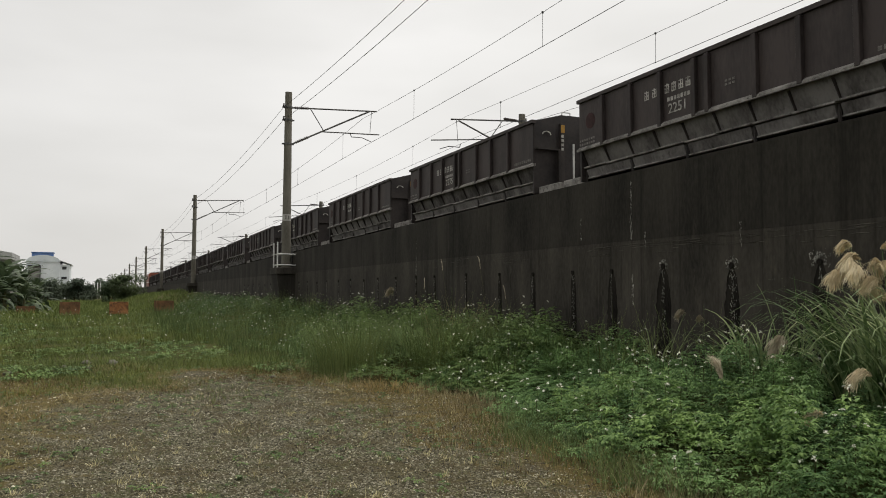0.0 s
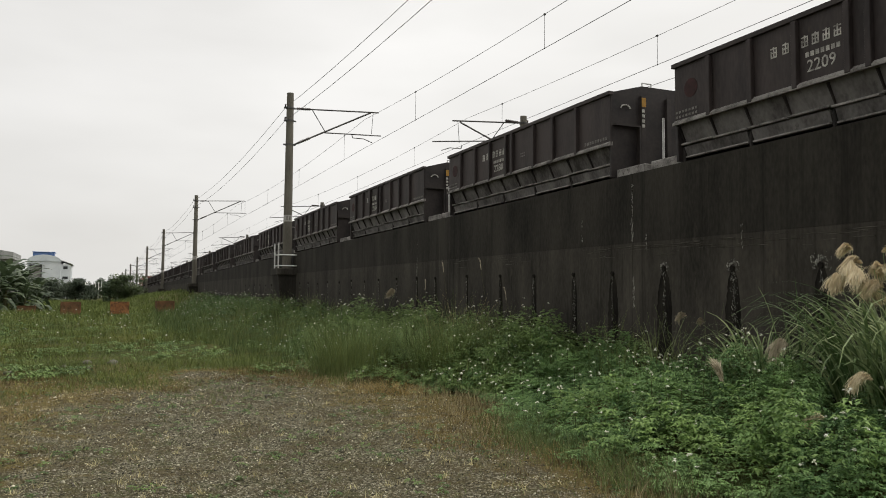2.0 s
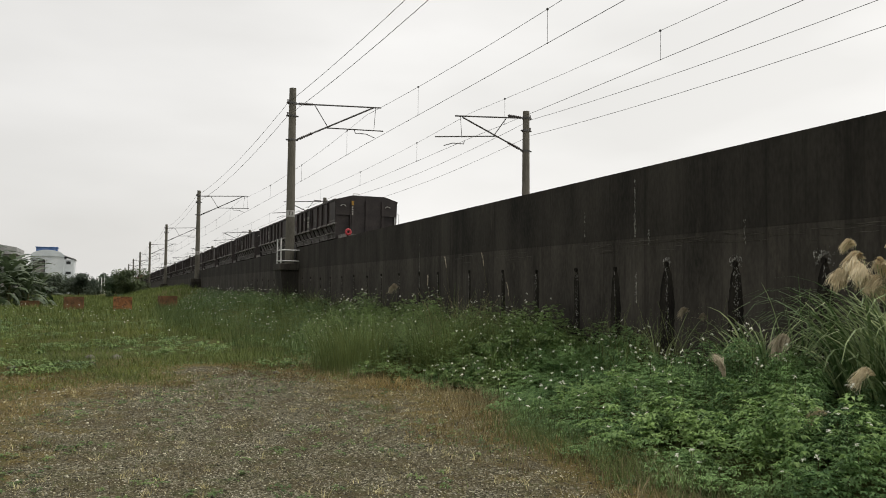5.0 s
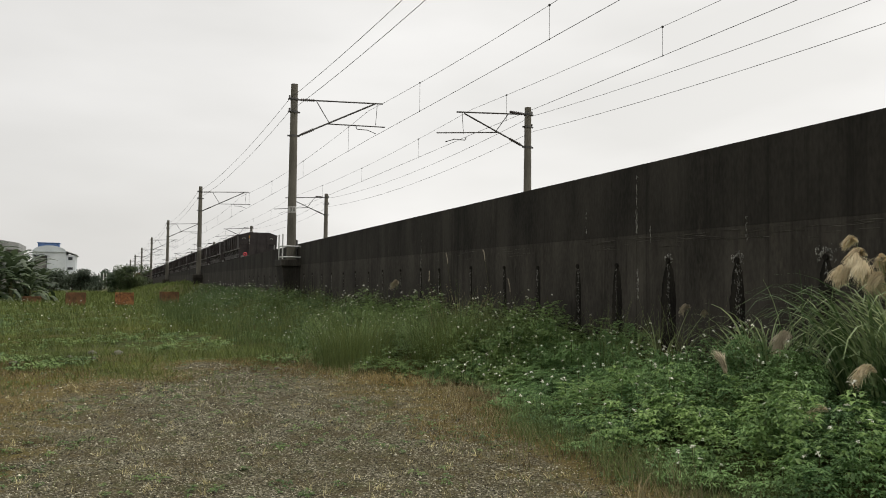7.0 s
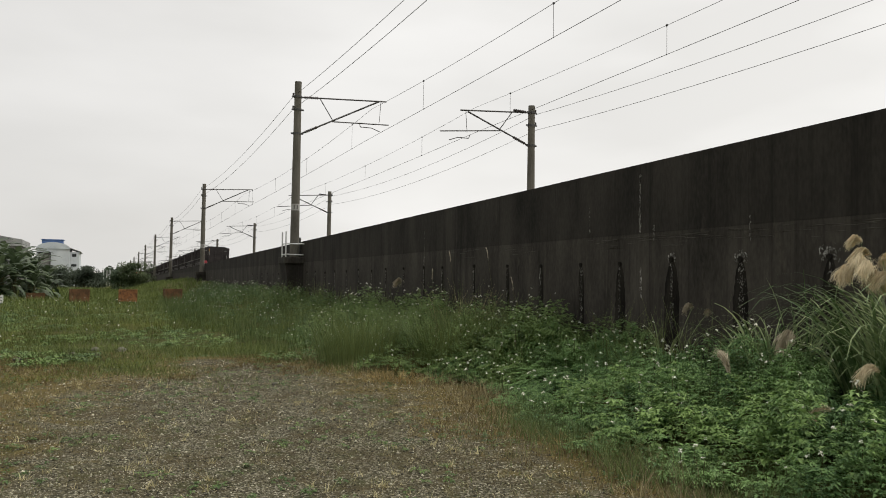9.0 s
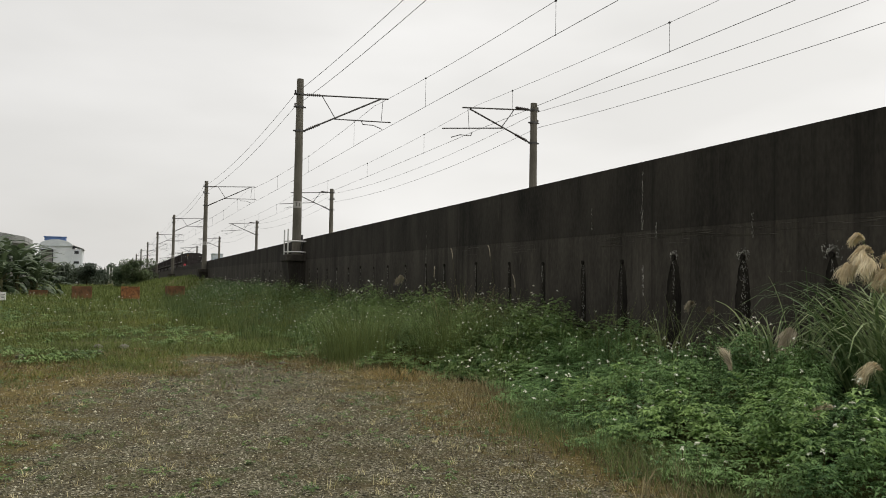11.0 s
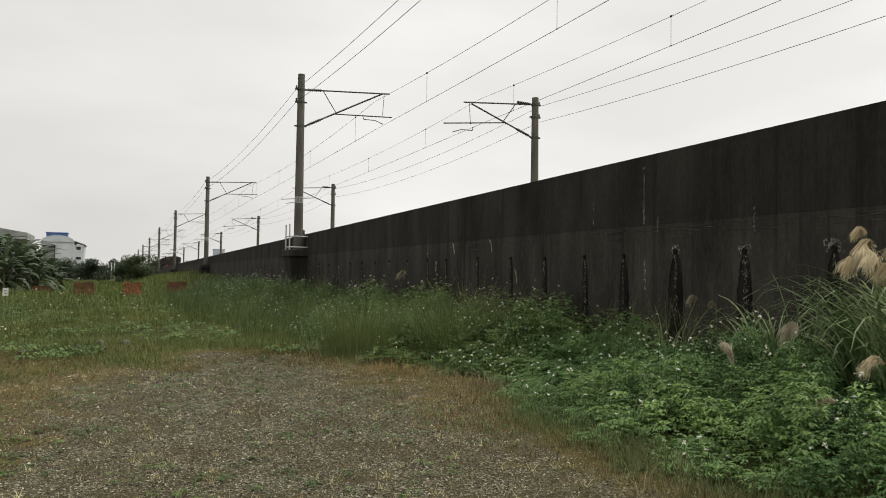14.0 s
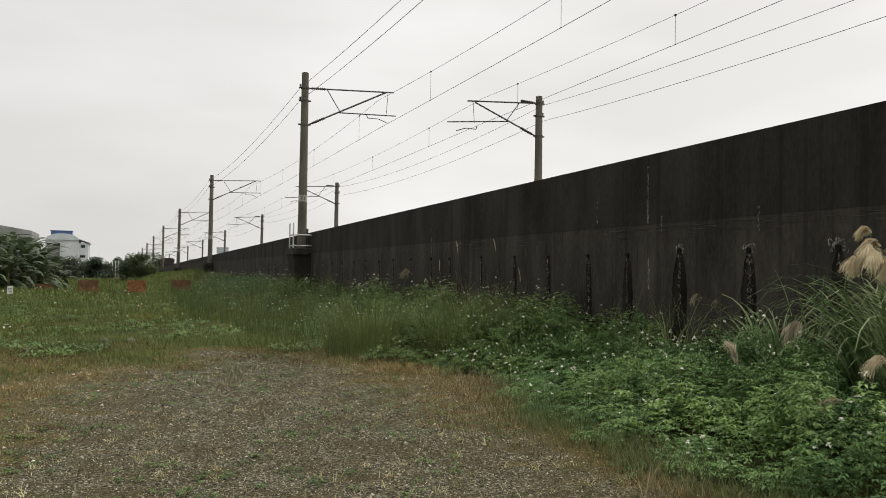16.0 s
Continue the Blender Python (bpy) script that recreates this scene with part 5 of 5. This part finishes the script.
def build_weeps():
    rng = random.Random(3)
    ys = [6.67, 8.06, 9.43, 10.7, 11.85, 13.22, 14.6, 16.22, 18.04, 19.28, 20.8, 22.33, 23.68, 25.1, 26.5, 28.0, 29.4, 30.9, 32.3, 35.2, 36.6, 38.1, 39.5, 41.0, 42.5, 44.0, 45.4]
    for i, y in enumerate(ys):
        z = 1.9 + rng.uniform(-0.03, 0.03)
        w = thing("weep_hole", "weep pipe with black stain and white lime crust below it", "drain", "weep holes in the wall", (WALL_X, y, z))
        q = bmesh.new()
        tube(q, (-0.03, 0, 0), (0.02, 0, 0), 0.034, sides=12)
        part("pipe", q, M["stain"], w)
        flare = (0.13, 0.14, 0.17, 0.14, 0.09, 0.08, 0.09)[i] if i < 7 else rng.uniform(0.035, 0.06)
        part("stain", stain_mesh(0.06, flare, 1.55, rng), M["stain"], w, "black damp stain")
        q = bmesh.new()
        drop = (0.5, 1.1, 1.0, 0.8, 1.1, 1.0, 0.7)[i] if i < 7 else rng.uniform(0.5, 1.0)
        shift = rng.uniform(-0.02, 0.03)
        wide = (0.02, 0.038, 0.026, 0.016, 0.028, 0.022, 0.012)[i] if i < 7 else 0.016
        flakes(q, rng, (30, 150, 90, 50, 120, 90, 30)[i] if i < 7 else 80,
               lambda: (-0.008, shift + rng.choice((-0.6, 0.0, 0.8)) * wide + rng.gauss(0, wide * 0.55), -0.05 - drop * rng.random() ** 1.15), 0.002, 0.0075, 2.6)
        tagged(part("lime_crust", q, M["lime"], w, "flaking white lime crust"), kind="stuff")
        if i in (0, 1, 2):
            q = bmesh.new()
            reach = (0.17, 0.12, 0.10)[i]

            def splash():
                a, r = rng.uniform(-0.5, math.pi + 0.5), 0.06 + (reach - 0.06) * rng.random() ** 1.6
                return -0.008, math.cos(a) * r, math.sin(a) * r

            flakes(q, rng, (90, 80, 60)[i], splash, 0.004, 0.015, 1.2)
            tagged(part("lime_ring", q, M["lime"], w, "splash of white lime round the pipe"), kind="stuff")
    for y, z0, z1, many in ((10.2, 2.36, 3.25, 90), (10.17, 1.35, 1.8, 60), (19.3, 2.0, 2.9, 40), (9.85, 2.2, 2.45, 20), (7.9, 2.15, 2.45, 16), (11.6, 2.4, 2.9, 14)):
        q = bmesh.new()

        def along():
            zz = z0 + (z1 - z0) * rng.random() ** 1.3
            return WALL_X + (0.003 if zz > 2.335 else -0.001), y + rng.gauss(0, 0.012), zz

        flakes(q, rng, many, along, 0.002, 0.009, 4.0)
        tagged(part("lime_streak", q, M["lime"]), "broken pale lime streak down a wall joint", "stain", kind="stuff")


build_weeps()


def build_scuffs():
    """Rough paler ridges along the pour joint of the wall."""
    rng = random.Random(21)
    q = bmesh.new()
    for j in range(80):
        y = rng.uniform(4.0, 11.5) if j < 62 else rng.uniform(11, 18)
        z = 2.29 - 0.17 * rng.random() ** 1.5
        w, h = rng.uniform(0.08, 0.7), rng.uniform(0.002, 0.008)
        x = WALL_X - 0.001
        n = 9
        lift = [0.003 * math.sin(i * 0.9 + j) for i in range(n)]
        rows = [[q.verts.new((x - d, y - w / 2 + w * i / (n - 1), z + lift[i] + g * h * rng.uniform(0.3, 1.1) * math.sin(math.pi * (i + 0.4) / n))) for i in range(n)] for d, g in ((0.0, 1.0), (0.004, 0.0), (0.0, -1.0))]
        for a, b in zip(rows, rows[1:]):
            for i in range(n - 1):
                q.faces.new((a[i], a[i + 1], b[i + 1], b[i]))
    tagged(part("wall_scars", q, M["scar"]), "paler rough scars along the wall's pour joint", "stain", kind="stuff")


build_scuffs()


# ---- the far side of the field ----
def leaf_frond(length, seed):
    """A long drooping banana leaf, torn into strips along its midrib; starts at the origin and goes out along +x."""
    r = np.random.default_rng(seed)
    n = 15
    t = np.linspace(0, 1, n)
    lean = np.interp(t, [0, 0.4, 1], [0.05, r.uniform(0.4, 0.8), r.uniform(1.7, 2.5)])
    step = length / n
    px, pz = np.cumsum(np.sin(lean)) * step, np.cumsum(np.cos(lean)) * step
    half = 0.27 * np.clip(np.interp(t, [0, 0.18, 0.35, 0.75, 1], [0.06, 0.08, 0.9, 0.9, 0.1]), 0, 1)
    left, right = half * r.uniform(0.25, 1.15, n), half * r.uniform(0.25, 1.15, n)
    sag = r.uniform(0.25, 0.7)
    nx, nz = -np.cos(lean), np.sin(lean)
    rows = np.stack([np.stack([px - nx * left * -sag, -left, pz - nz * left * sag], -1), np.stack([px, np.zeros(n), pz], -1), np.stack([px - nx * right * -sag, right, pz - nz * right * sag], -1)], 1)
    i = np.arange(n - 1)[:, None] * 3
    f = np.concatenate([i + [0, 1, 4, 3], i + [1, 2, 5, 4]], 0)
    return cloud_mesh("leaf", rows.reshape(-1, 3), f, M["banana"])


def build_bananas():
    fronds = [leaf_frond(ln, 20 + i) for i, ln in enumerate((2.4, 2.0, 2.7, 1.8, 2.2, 2.5))]
    rng = random.Random(11)
    base = thing("banana_plant", "broad-leaved banana plant with torn drooping leaves", "banana plant", "banana plants at the field's edge")
    q = bmesh.new()
    tube(q, (0, 0, -0.1), (0.05, 0, 1.5), 0.15, 0.09, 10)
    part("stem", q, M["banana_stem"], base)
    for j in range(30):
        lf = part("leaf", fronds[j % len(fronds)], None, base)
        lf.matrix_basis = pose(0.04, 0, 0.2 + 0.05 * j, ry=max(0, 64 - 3.6 * j) + rng.uniform(-14, 14), rz=j * 137 + rng.uniform(-20, 20))
    spots = [(-3.9, 64, 0.72), (-4.7, 62, 0.9), (-5.6, 60, 1.0), (-6.6, 63, 1.15), (-7.5, 60, 1.2), (-8.6, 64, 1.25), (-5.2, 66, 1.0), (-9.8, 61, 1.25), (-6.3, 58, 0.85), (-11.0, 64, 1.3), (-7.3, 57, 0.8), (-12.3, 60, 1.2), (-4.4, 60, 0.6), (-8.4, 58, 0.9), (-6.0, 65, 1.1), (-7.0, 66, 1.2)]
    for i, (x, y, s) in enumerate(spots):
        m = pose(x, y, float(ground_height(x, y)), rz=rng.uniform(0, 360))
        b = base if i == 0 else copy_thing(base, m)
        b.matrix_basis = m @ Matrix.Diagonal((s * 1.12, s * 1.12, s * 1.14, 1))


def tree(name, label, x, y, height, width, seed, leaf=0.14, count=2600, material=None, low=0.25, group=""):
    """A tapered trunk, limbs that fork into the crown, and a crown of many leaf clumps."""
    r = np.random.default_rng(seed)
    z = float(ground_height(x, y))
    t = thing(name, label, "tree" if name == "tree" else "bush", group, (x, y, z))
    q = bmesh.new()
    tube(q, (0, 0, -0.15), (0, 0, height * 0.45), 0.035 * height, 0.02 * height, 9)
    n = 22
    c = np.stack([r.normal(0, 0.27, n) * width, r.normal(0, 0.27, n) * width, height * r.uniform(low + 0.06, 0.84, n)], -1)
    c[:, :2] *= (1.15 - 0.75 * (c[:, 2:] / height - low))
    for p in c:
        tube(q, (0, 0, height * r.uniform(0.2, 0.42)), tuple(p), 0.012 * height, 0.004 * height, 5)
    part("trunk", q, M["bark"], t)
    k = r.integers(0, n, count)
    d = r.normal(0, 1, (count, 3))
    d /= np.linalg.norm(d, axis=1)[:, None]
    size = r.uniform(0.14, 0.27, n)[k] * width
    p = c[k] + d * (size * r.uniform(0.55, 1.05, count))[:, None] * [1, 1, 0.75]
    p[:, 2] = np.maximum(p[:, 2], 0.03 * height)
    az = np.arctan2(d[:, 1], d[:, 0]) + r.normal(0, 0.7, count)
    L = leaf * r.uniform(0.6, 1.3, count)
    part("crown", cloud_mesh("crown", *leaves(p, az, r.uniform(-0.7, 0.7, count), L, L * 0.6), material or M["tree_leaf"]), None, t)


def build_trees():
    tree("bush_tree", "dark rounded bush on the grassy bank", 3.2, 103, 3.3, 3.8, 4, 0.22, 6500, low=0.06)
    tree("bush_tree", "dark rounded bush on the grassy bank", 1.6, 112, 2.6, 2.4, 5, 0.22, 3500, low=0.05)
    rng = random.Random(8)
    for i in range(16):
        x, y = -1.0 - 1.1 * i + rng.uniform(-0.4, 0.4), 138 + rng.uniform(-8, 12)
        tree("tree", "dark green tree with a haze-paled crown in the row behind the field", x, y, rng.uniform(2.4, 3.8) + 0.14 * i, rng.uniform(2.6, 3.8), 30 + i, 0.30, 2600, M["tree_far"], 0.02, group="trees behind the field")
    r = np.random.default_rng(9)
    n = 9000
    x = r.uniform(-90, 14, n)
    y = 430 + r.normal(0, 8, n)
    top = 5.5 + 2.0 * np.sin(x * 0.21) + 1.3 * np.sin(x * 0.53 + 1) + 0.8 * np.sin(x * 1.3)
    z = top * r.uniform(0, 1, n) ** 0.6
    L = r.uniform(0.8, 1.8, n)
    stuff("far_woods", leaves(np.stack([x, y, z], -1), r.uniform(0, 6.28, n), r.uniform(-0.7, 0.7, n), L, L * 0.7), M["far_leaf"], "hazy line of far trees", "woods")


M.update({
    "render_white": surface("white_render", (0.55, 0.58, 0.60), (0.72, 0.75, 0.77), scale=0.5, fine=6, rough=0.8, bump=0.05),
    "roof_white": surface("pale_metal_roof", (0.50, 0.54, 0.57), (0.66, 0.70, 0.72), scale=0.6, fine=8, rough=0.5, bump=0.05),
    "blue": surface("blue_painted_metal", (0.07, 0.13, 0.30), (0.12, 0.20, 0.40), scale=1, fine=10, rough=0.5, bump=0.05),
    "grey_roof": surface("grey_sheet_roof", (0.22, 0.22, 0.215), (0.38, 0.38, 0.37), scale=0.8, fine=8, rough=0.6, bump=0.1, wear=(0.15, 0.11, 0.08), wear_at=0.62),
    "grey_wall": surface("grey_block_wall", (0.15, 0.145, 0.135), (0.27, 0.26, 0.245), scale=0.7, fine=8, rough=0.9, bump=0.2),
    "dark_opening": surface("dark_window", (0.02, 0.022, 0.025), (0.05, 0.052, 0.055), scale=1, rough=0.3, bump=0.0),
    # far blocks: haze is put into these pale bluish colours, no volume is used
    "hazy_block": surface("hazy_building_wall", (0.50, 0.55, 0.60), (0.60, 0.65, 0.70), scale=0.2, fine=2, rough=0.9, bump=0.0),
    "hazy_glass": surface("hazy_building_window", (0.36, 0.42, 0.48), (0.44, 0.50, 0.56), scale=0.2, fine=2, rough=0.6, bump=0.0),
})


def build_houses():
    h = thing("warehouse", "white hall with a curved roof and a blue roof box", "building", "", (-9.9, 186, 0))
    q = bmesh.new()
    box(q, -3.1, 3.0, -6, 8, -0.2, 7.6)
    part("wall", q, M["render_white"], h)
    q = bmesh.new()
    prof = [(3.1 * math.cos(math.pi * j / 14) - 0.05, 7.5 + 1.35 * math.sin(math.pi * j / 14)) for j in range(15)]
    prism(q, prof, "y", -6.2, 8.2)
    part("roof", q, M["roof_white"], h)
    q = bmesh.new()
    box(q, -2.2, 1.7, -5.8, -2, 8.55, 9.35, 0.05)
    box(q, -2.35, 1.85, -5.95, -1.9, 9.3, 9.45, 0.03)
    part("roof_box", q, M["blue"], h, "blue box on the roof")
    q = bmesh.new()
    box(q, 3.002, 4.8, -5, 7, -0.2, 7.0)
    part("side_wing", q, M["render_white"], h)
    q = bmesh.new()
    prism(q, [(2.95, 7.7), (5.1, 6.95), (5.1, 7.1), (2.95, 7.86)], "y", -5.3, 7.2)
    part("wing_roof", q, M["grey_roof"], h)
    for x0, x1, z0, z1, y in ((3.4, 4.2, 6.0, 6.6, -5.0), (3.3, 4.3, 4.0, 4.5, -5.0)):
        q = bmesh.new()
        box(q, x0, x1, y - 0.03, y + 0.04, z0, z1)
        part("window", q, M["dark_opening"], h, "small dark window")
    q = bmesh.new()
    box(q, -2.7, -0.6, -6.04, -5.95, 1.0, 6.6)
    part("bay", q, M["grey_wall"], h, "grey recessed bay")
    q = bmesh.new()
    box(q, -2.85, -0.45, -6.6, -5.99, 6.6, 6.8)
    box(q, -0.62, -0.45, -6.3, -5.99, 1.0, 6.6)
    part("bay_frame", q, M["dark_opening"], h)
    g = thing("house", "grey block house with a pale sheet roof", "house", "", (-12.9, 104, 0))
    q = bmesh.new()
    box(q, -5.0, 4.1, -4, 5, -0.2, 5.0)
    part("wall", q, M["grey_wall"], g)
    q = bmesh.new()
    prism(q, [(-5.3, 5.0), (4.3, 5.0), (4.3, 5.75), (1.0, 6.3), (-5.3, 5.9)], "y", -4.3, 5.3)
    part("roof", q, M["grey_roof"], g)
    q = bmesh.new()
    box(q, -2.4, -1.5, -2, -1, 6.2, 6.9, 0.05)
    part("water_tank", q, M["roof_white"], g)
    for x in (-3.6, -0.8, 2.0):
        q = bmesh.new()
        box(q, x - 0.6, x + 0.6, -4.03, -3.97, 2.6, 3.9)
        part("window", q, M["dark_opening"], g)
    for x, y, w, d, z in ((27.3, 300, 4, 9, 5.6), (48.5, 400, 4.6, 8, 13.0)):
        b = thing("apartment_building", "pale hazy block beyond the railway", "building", "far blocks", (x, y, 0))
        q = bmesh.new()
        box(q, -w / 2, w / 2, -d / 2, d / 2, -0.3, z)
        part("wall", q, M["hazy_block"], b)
        q = bmesh.new()
        box(q, -w / 2 - 0.2, w / 2 + 0.2, -d / 2 - 0.2, d / 2 + 0.2, z, z + 0.35)
        part("roof", q, M["hazy_block"], b)
        for i in range(int(z // 3)):
            for j in range(3):
                q = bmesh.new()
                cx = -w / 2 + w * (j + 0.5) / 3
                box(q, cx - 0.7, cx + 0.7, -d / 2 - 0.04, -d / 2 + 0.02, 3 * i + 1.0, 3 * i + 2.4)
                part("window", q, M["hazy_glass"], b)


def build_crates():
    for x, y, mat, turn, label in ((-1.43, 53.2, "crate_dark", 4, "rusty brown steel crate standing in the grass"), (1.35, 54.5, "crate", -3, "rusty orange steel crate standing in the grass"),
                                   (4.1, 55.5, "crate_dark", 6, "dark rusty steel crate half hidden in grass"), (-4.2, 59.0, "crate_dark", 2, "faded rusty crate under the banana leaves")):
        c = thing("steel_crate", label, "crate", "rusty crates across the field", (x, y, float(ground_height(x, y))))
        c.rotation_euler.z = radians(turn)
        c.scale = (0.88, 0.88, 1.02 if y < 58 else 0.62)
        m = M[mat]
        for s in (-1, 1):
            q = bmesh.new()
            box(q, -0.58, 0.58, min(s * 0.40, s * 0.43), max(s * 0.40, s * 0.43), 0.12, 0.80)
            side = part("side_panel", q, m, c)
            for j in range(6):
                xx = -0.5 + 0.2 * j
                y0, y1 = sorted((s * 0.43, s * 0.455))
                q = bmesh.new()
                box(q, xx - 0.035, xx + 0.035, y0, y1, 0.14, 0.76)
                part("rib", q, m, side)
            q = bmesh.new()
            box(q, min(s * 0.56, s * 0.59), max(s * 0.56, s * 0.59), -0.398, 0.398, 0.12, 0.80)
            part("end_panel", q, m, c)
            for yy in (-0.43, 0.43):
                q = bmesh.new()
                box(q, s * 0.59 - 0.035, s * 0.59 + 0.035, yy - 0.035, yy + 0.035, -0.03, 0.86, 0.006)
                part("corner_post", q, m, c)
        q = bmesh.new()
        for a in ((-0.6, 0.6, -0.46, -0.40), (-0.6, 0.6, 0.40, 0.46), (-0.62, -0.56, -0.4, 0.4), (0.56, 0.62, -0.4, 0.4)):
            box(q, *a, 0.80, 0.855)
        part("rim", q, m, c)
        q = bmesh.new()
        box(q, -0.56, 0.56, -0.4, 0.4, 0.08, 0.12)
        part("base", q, m, c)
    s = thing("marker_post", "small white marker board on a short post", "sign", "", (-4.93, 46.6, float(ground_height(-4.93, 46.6))))
    q = bmesh.new()
    box(q, -0.13, 0.13, -0.015, 0.015, 0.18, 0.60, 0.004)
    part("board", q, M["white_plate"], s)
    q = bmesh.new()
    tube(q, (0, 0.03, -0.1), (0, 0.03, 0.5), 0.02)
    part("post", q, M["steel"], s)
    q = bmesh.new()
    for z in (0.30, 0.38, 0.46):
        box(q, -0.08, 0.08, -0.02, -0.0151, z, z + 0.03)
    part("mark", q, M["grey_wall"], s, "illegible grey marks")
    for x, y in ((-0.4, 190), (0.25, 192), (0.9, 196)):
        g = thing("gate_post", "pale upright post at the end of the field", "post", "gate posts", (x, y, 0))
        q = bmesh.new()
        tube(q, (0, 0, -0.2), (0, 0, 3.4), 0.07, sides=10)
        part("shaft", q, M["white_plate"], g)
        q = bmesh.new()
        tube(q, (0, 0, 3.4), (0, 0, 3.5), 0.09, 0.05, 10)
        part("cap", q, M["white_plate"], g)


build_bananas()
build_trees()
build_houses()
build_crates()


def build_field_tufts():
    """Taller tufts that half hide the crates, and clumps dotted over the field."""
    n = 5200
    y = 24 + 32 * RNG.uniform(0, 1, n)
    x = RNG.uniform(-7, 5, n)
    keep = (patches(x, y, 0.45) > 0.35) & (x < weed_edge(y) + 0.5)
    x, y = x[keep], y[keep]
    cx = np.concatenate([np.repeat([-1.43, 1.35, 4.1, -3.75], 60) + RNG.normal(0, 0.7, 240)])
    cy = np.concatenate([np.repeat([52.4, 53.7, 54.7, 55.7], 60) + RNG.normal(0, 0.35, 240)])
    x, y = np.concatenate([x, cx]), np.concatenate([y, cy])
    n = len(x)
    stuff("grass_tufts", blades(on_ground(x, y, -0.02), RNG.uniform(0, 6.28, n), RNG.uniform(0.25, 0.6, n) * np.where(y > 48, 0.5, 1.0), np.interp(y, [20, 60], [0.012, 0.03]), RNG.uniform(0, 0.3, n), RNG.uniform(0.3, 1.2, n), 3),
          M["grass"], "taller grass tufts dotted over the field", "grass")


build_field_tufts()


# ---- what moves ----
def motions():
    """The train draws away, gaining a little speed."""
    for ob, start in TRAIN:
        walk(ob, [(t, on_rails(start + 12.9 * t + 0.0144 * t * t)) for t in (0.0, 2.0, 4.0, 6.0, 8.0, 10.0, 12.0, 14.0, 16.0)])


motions()
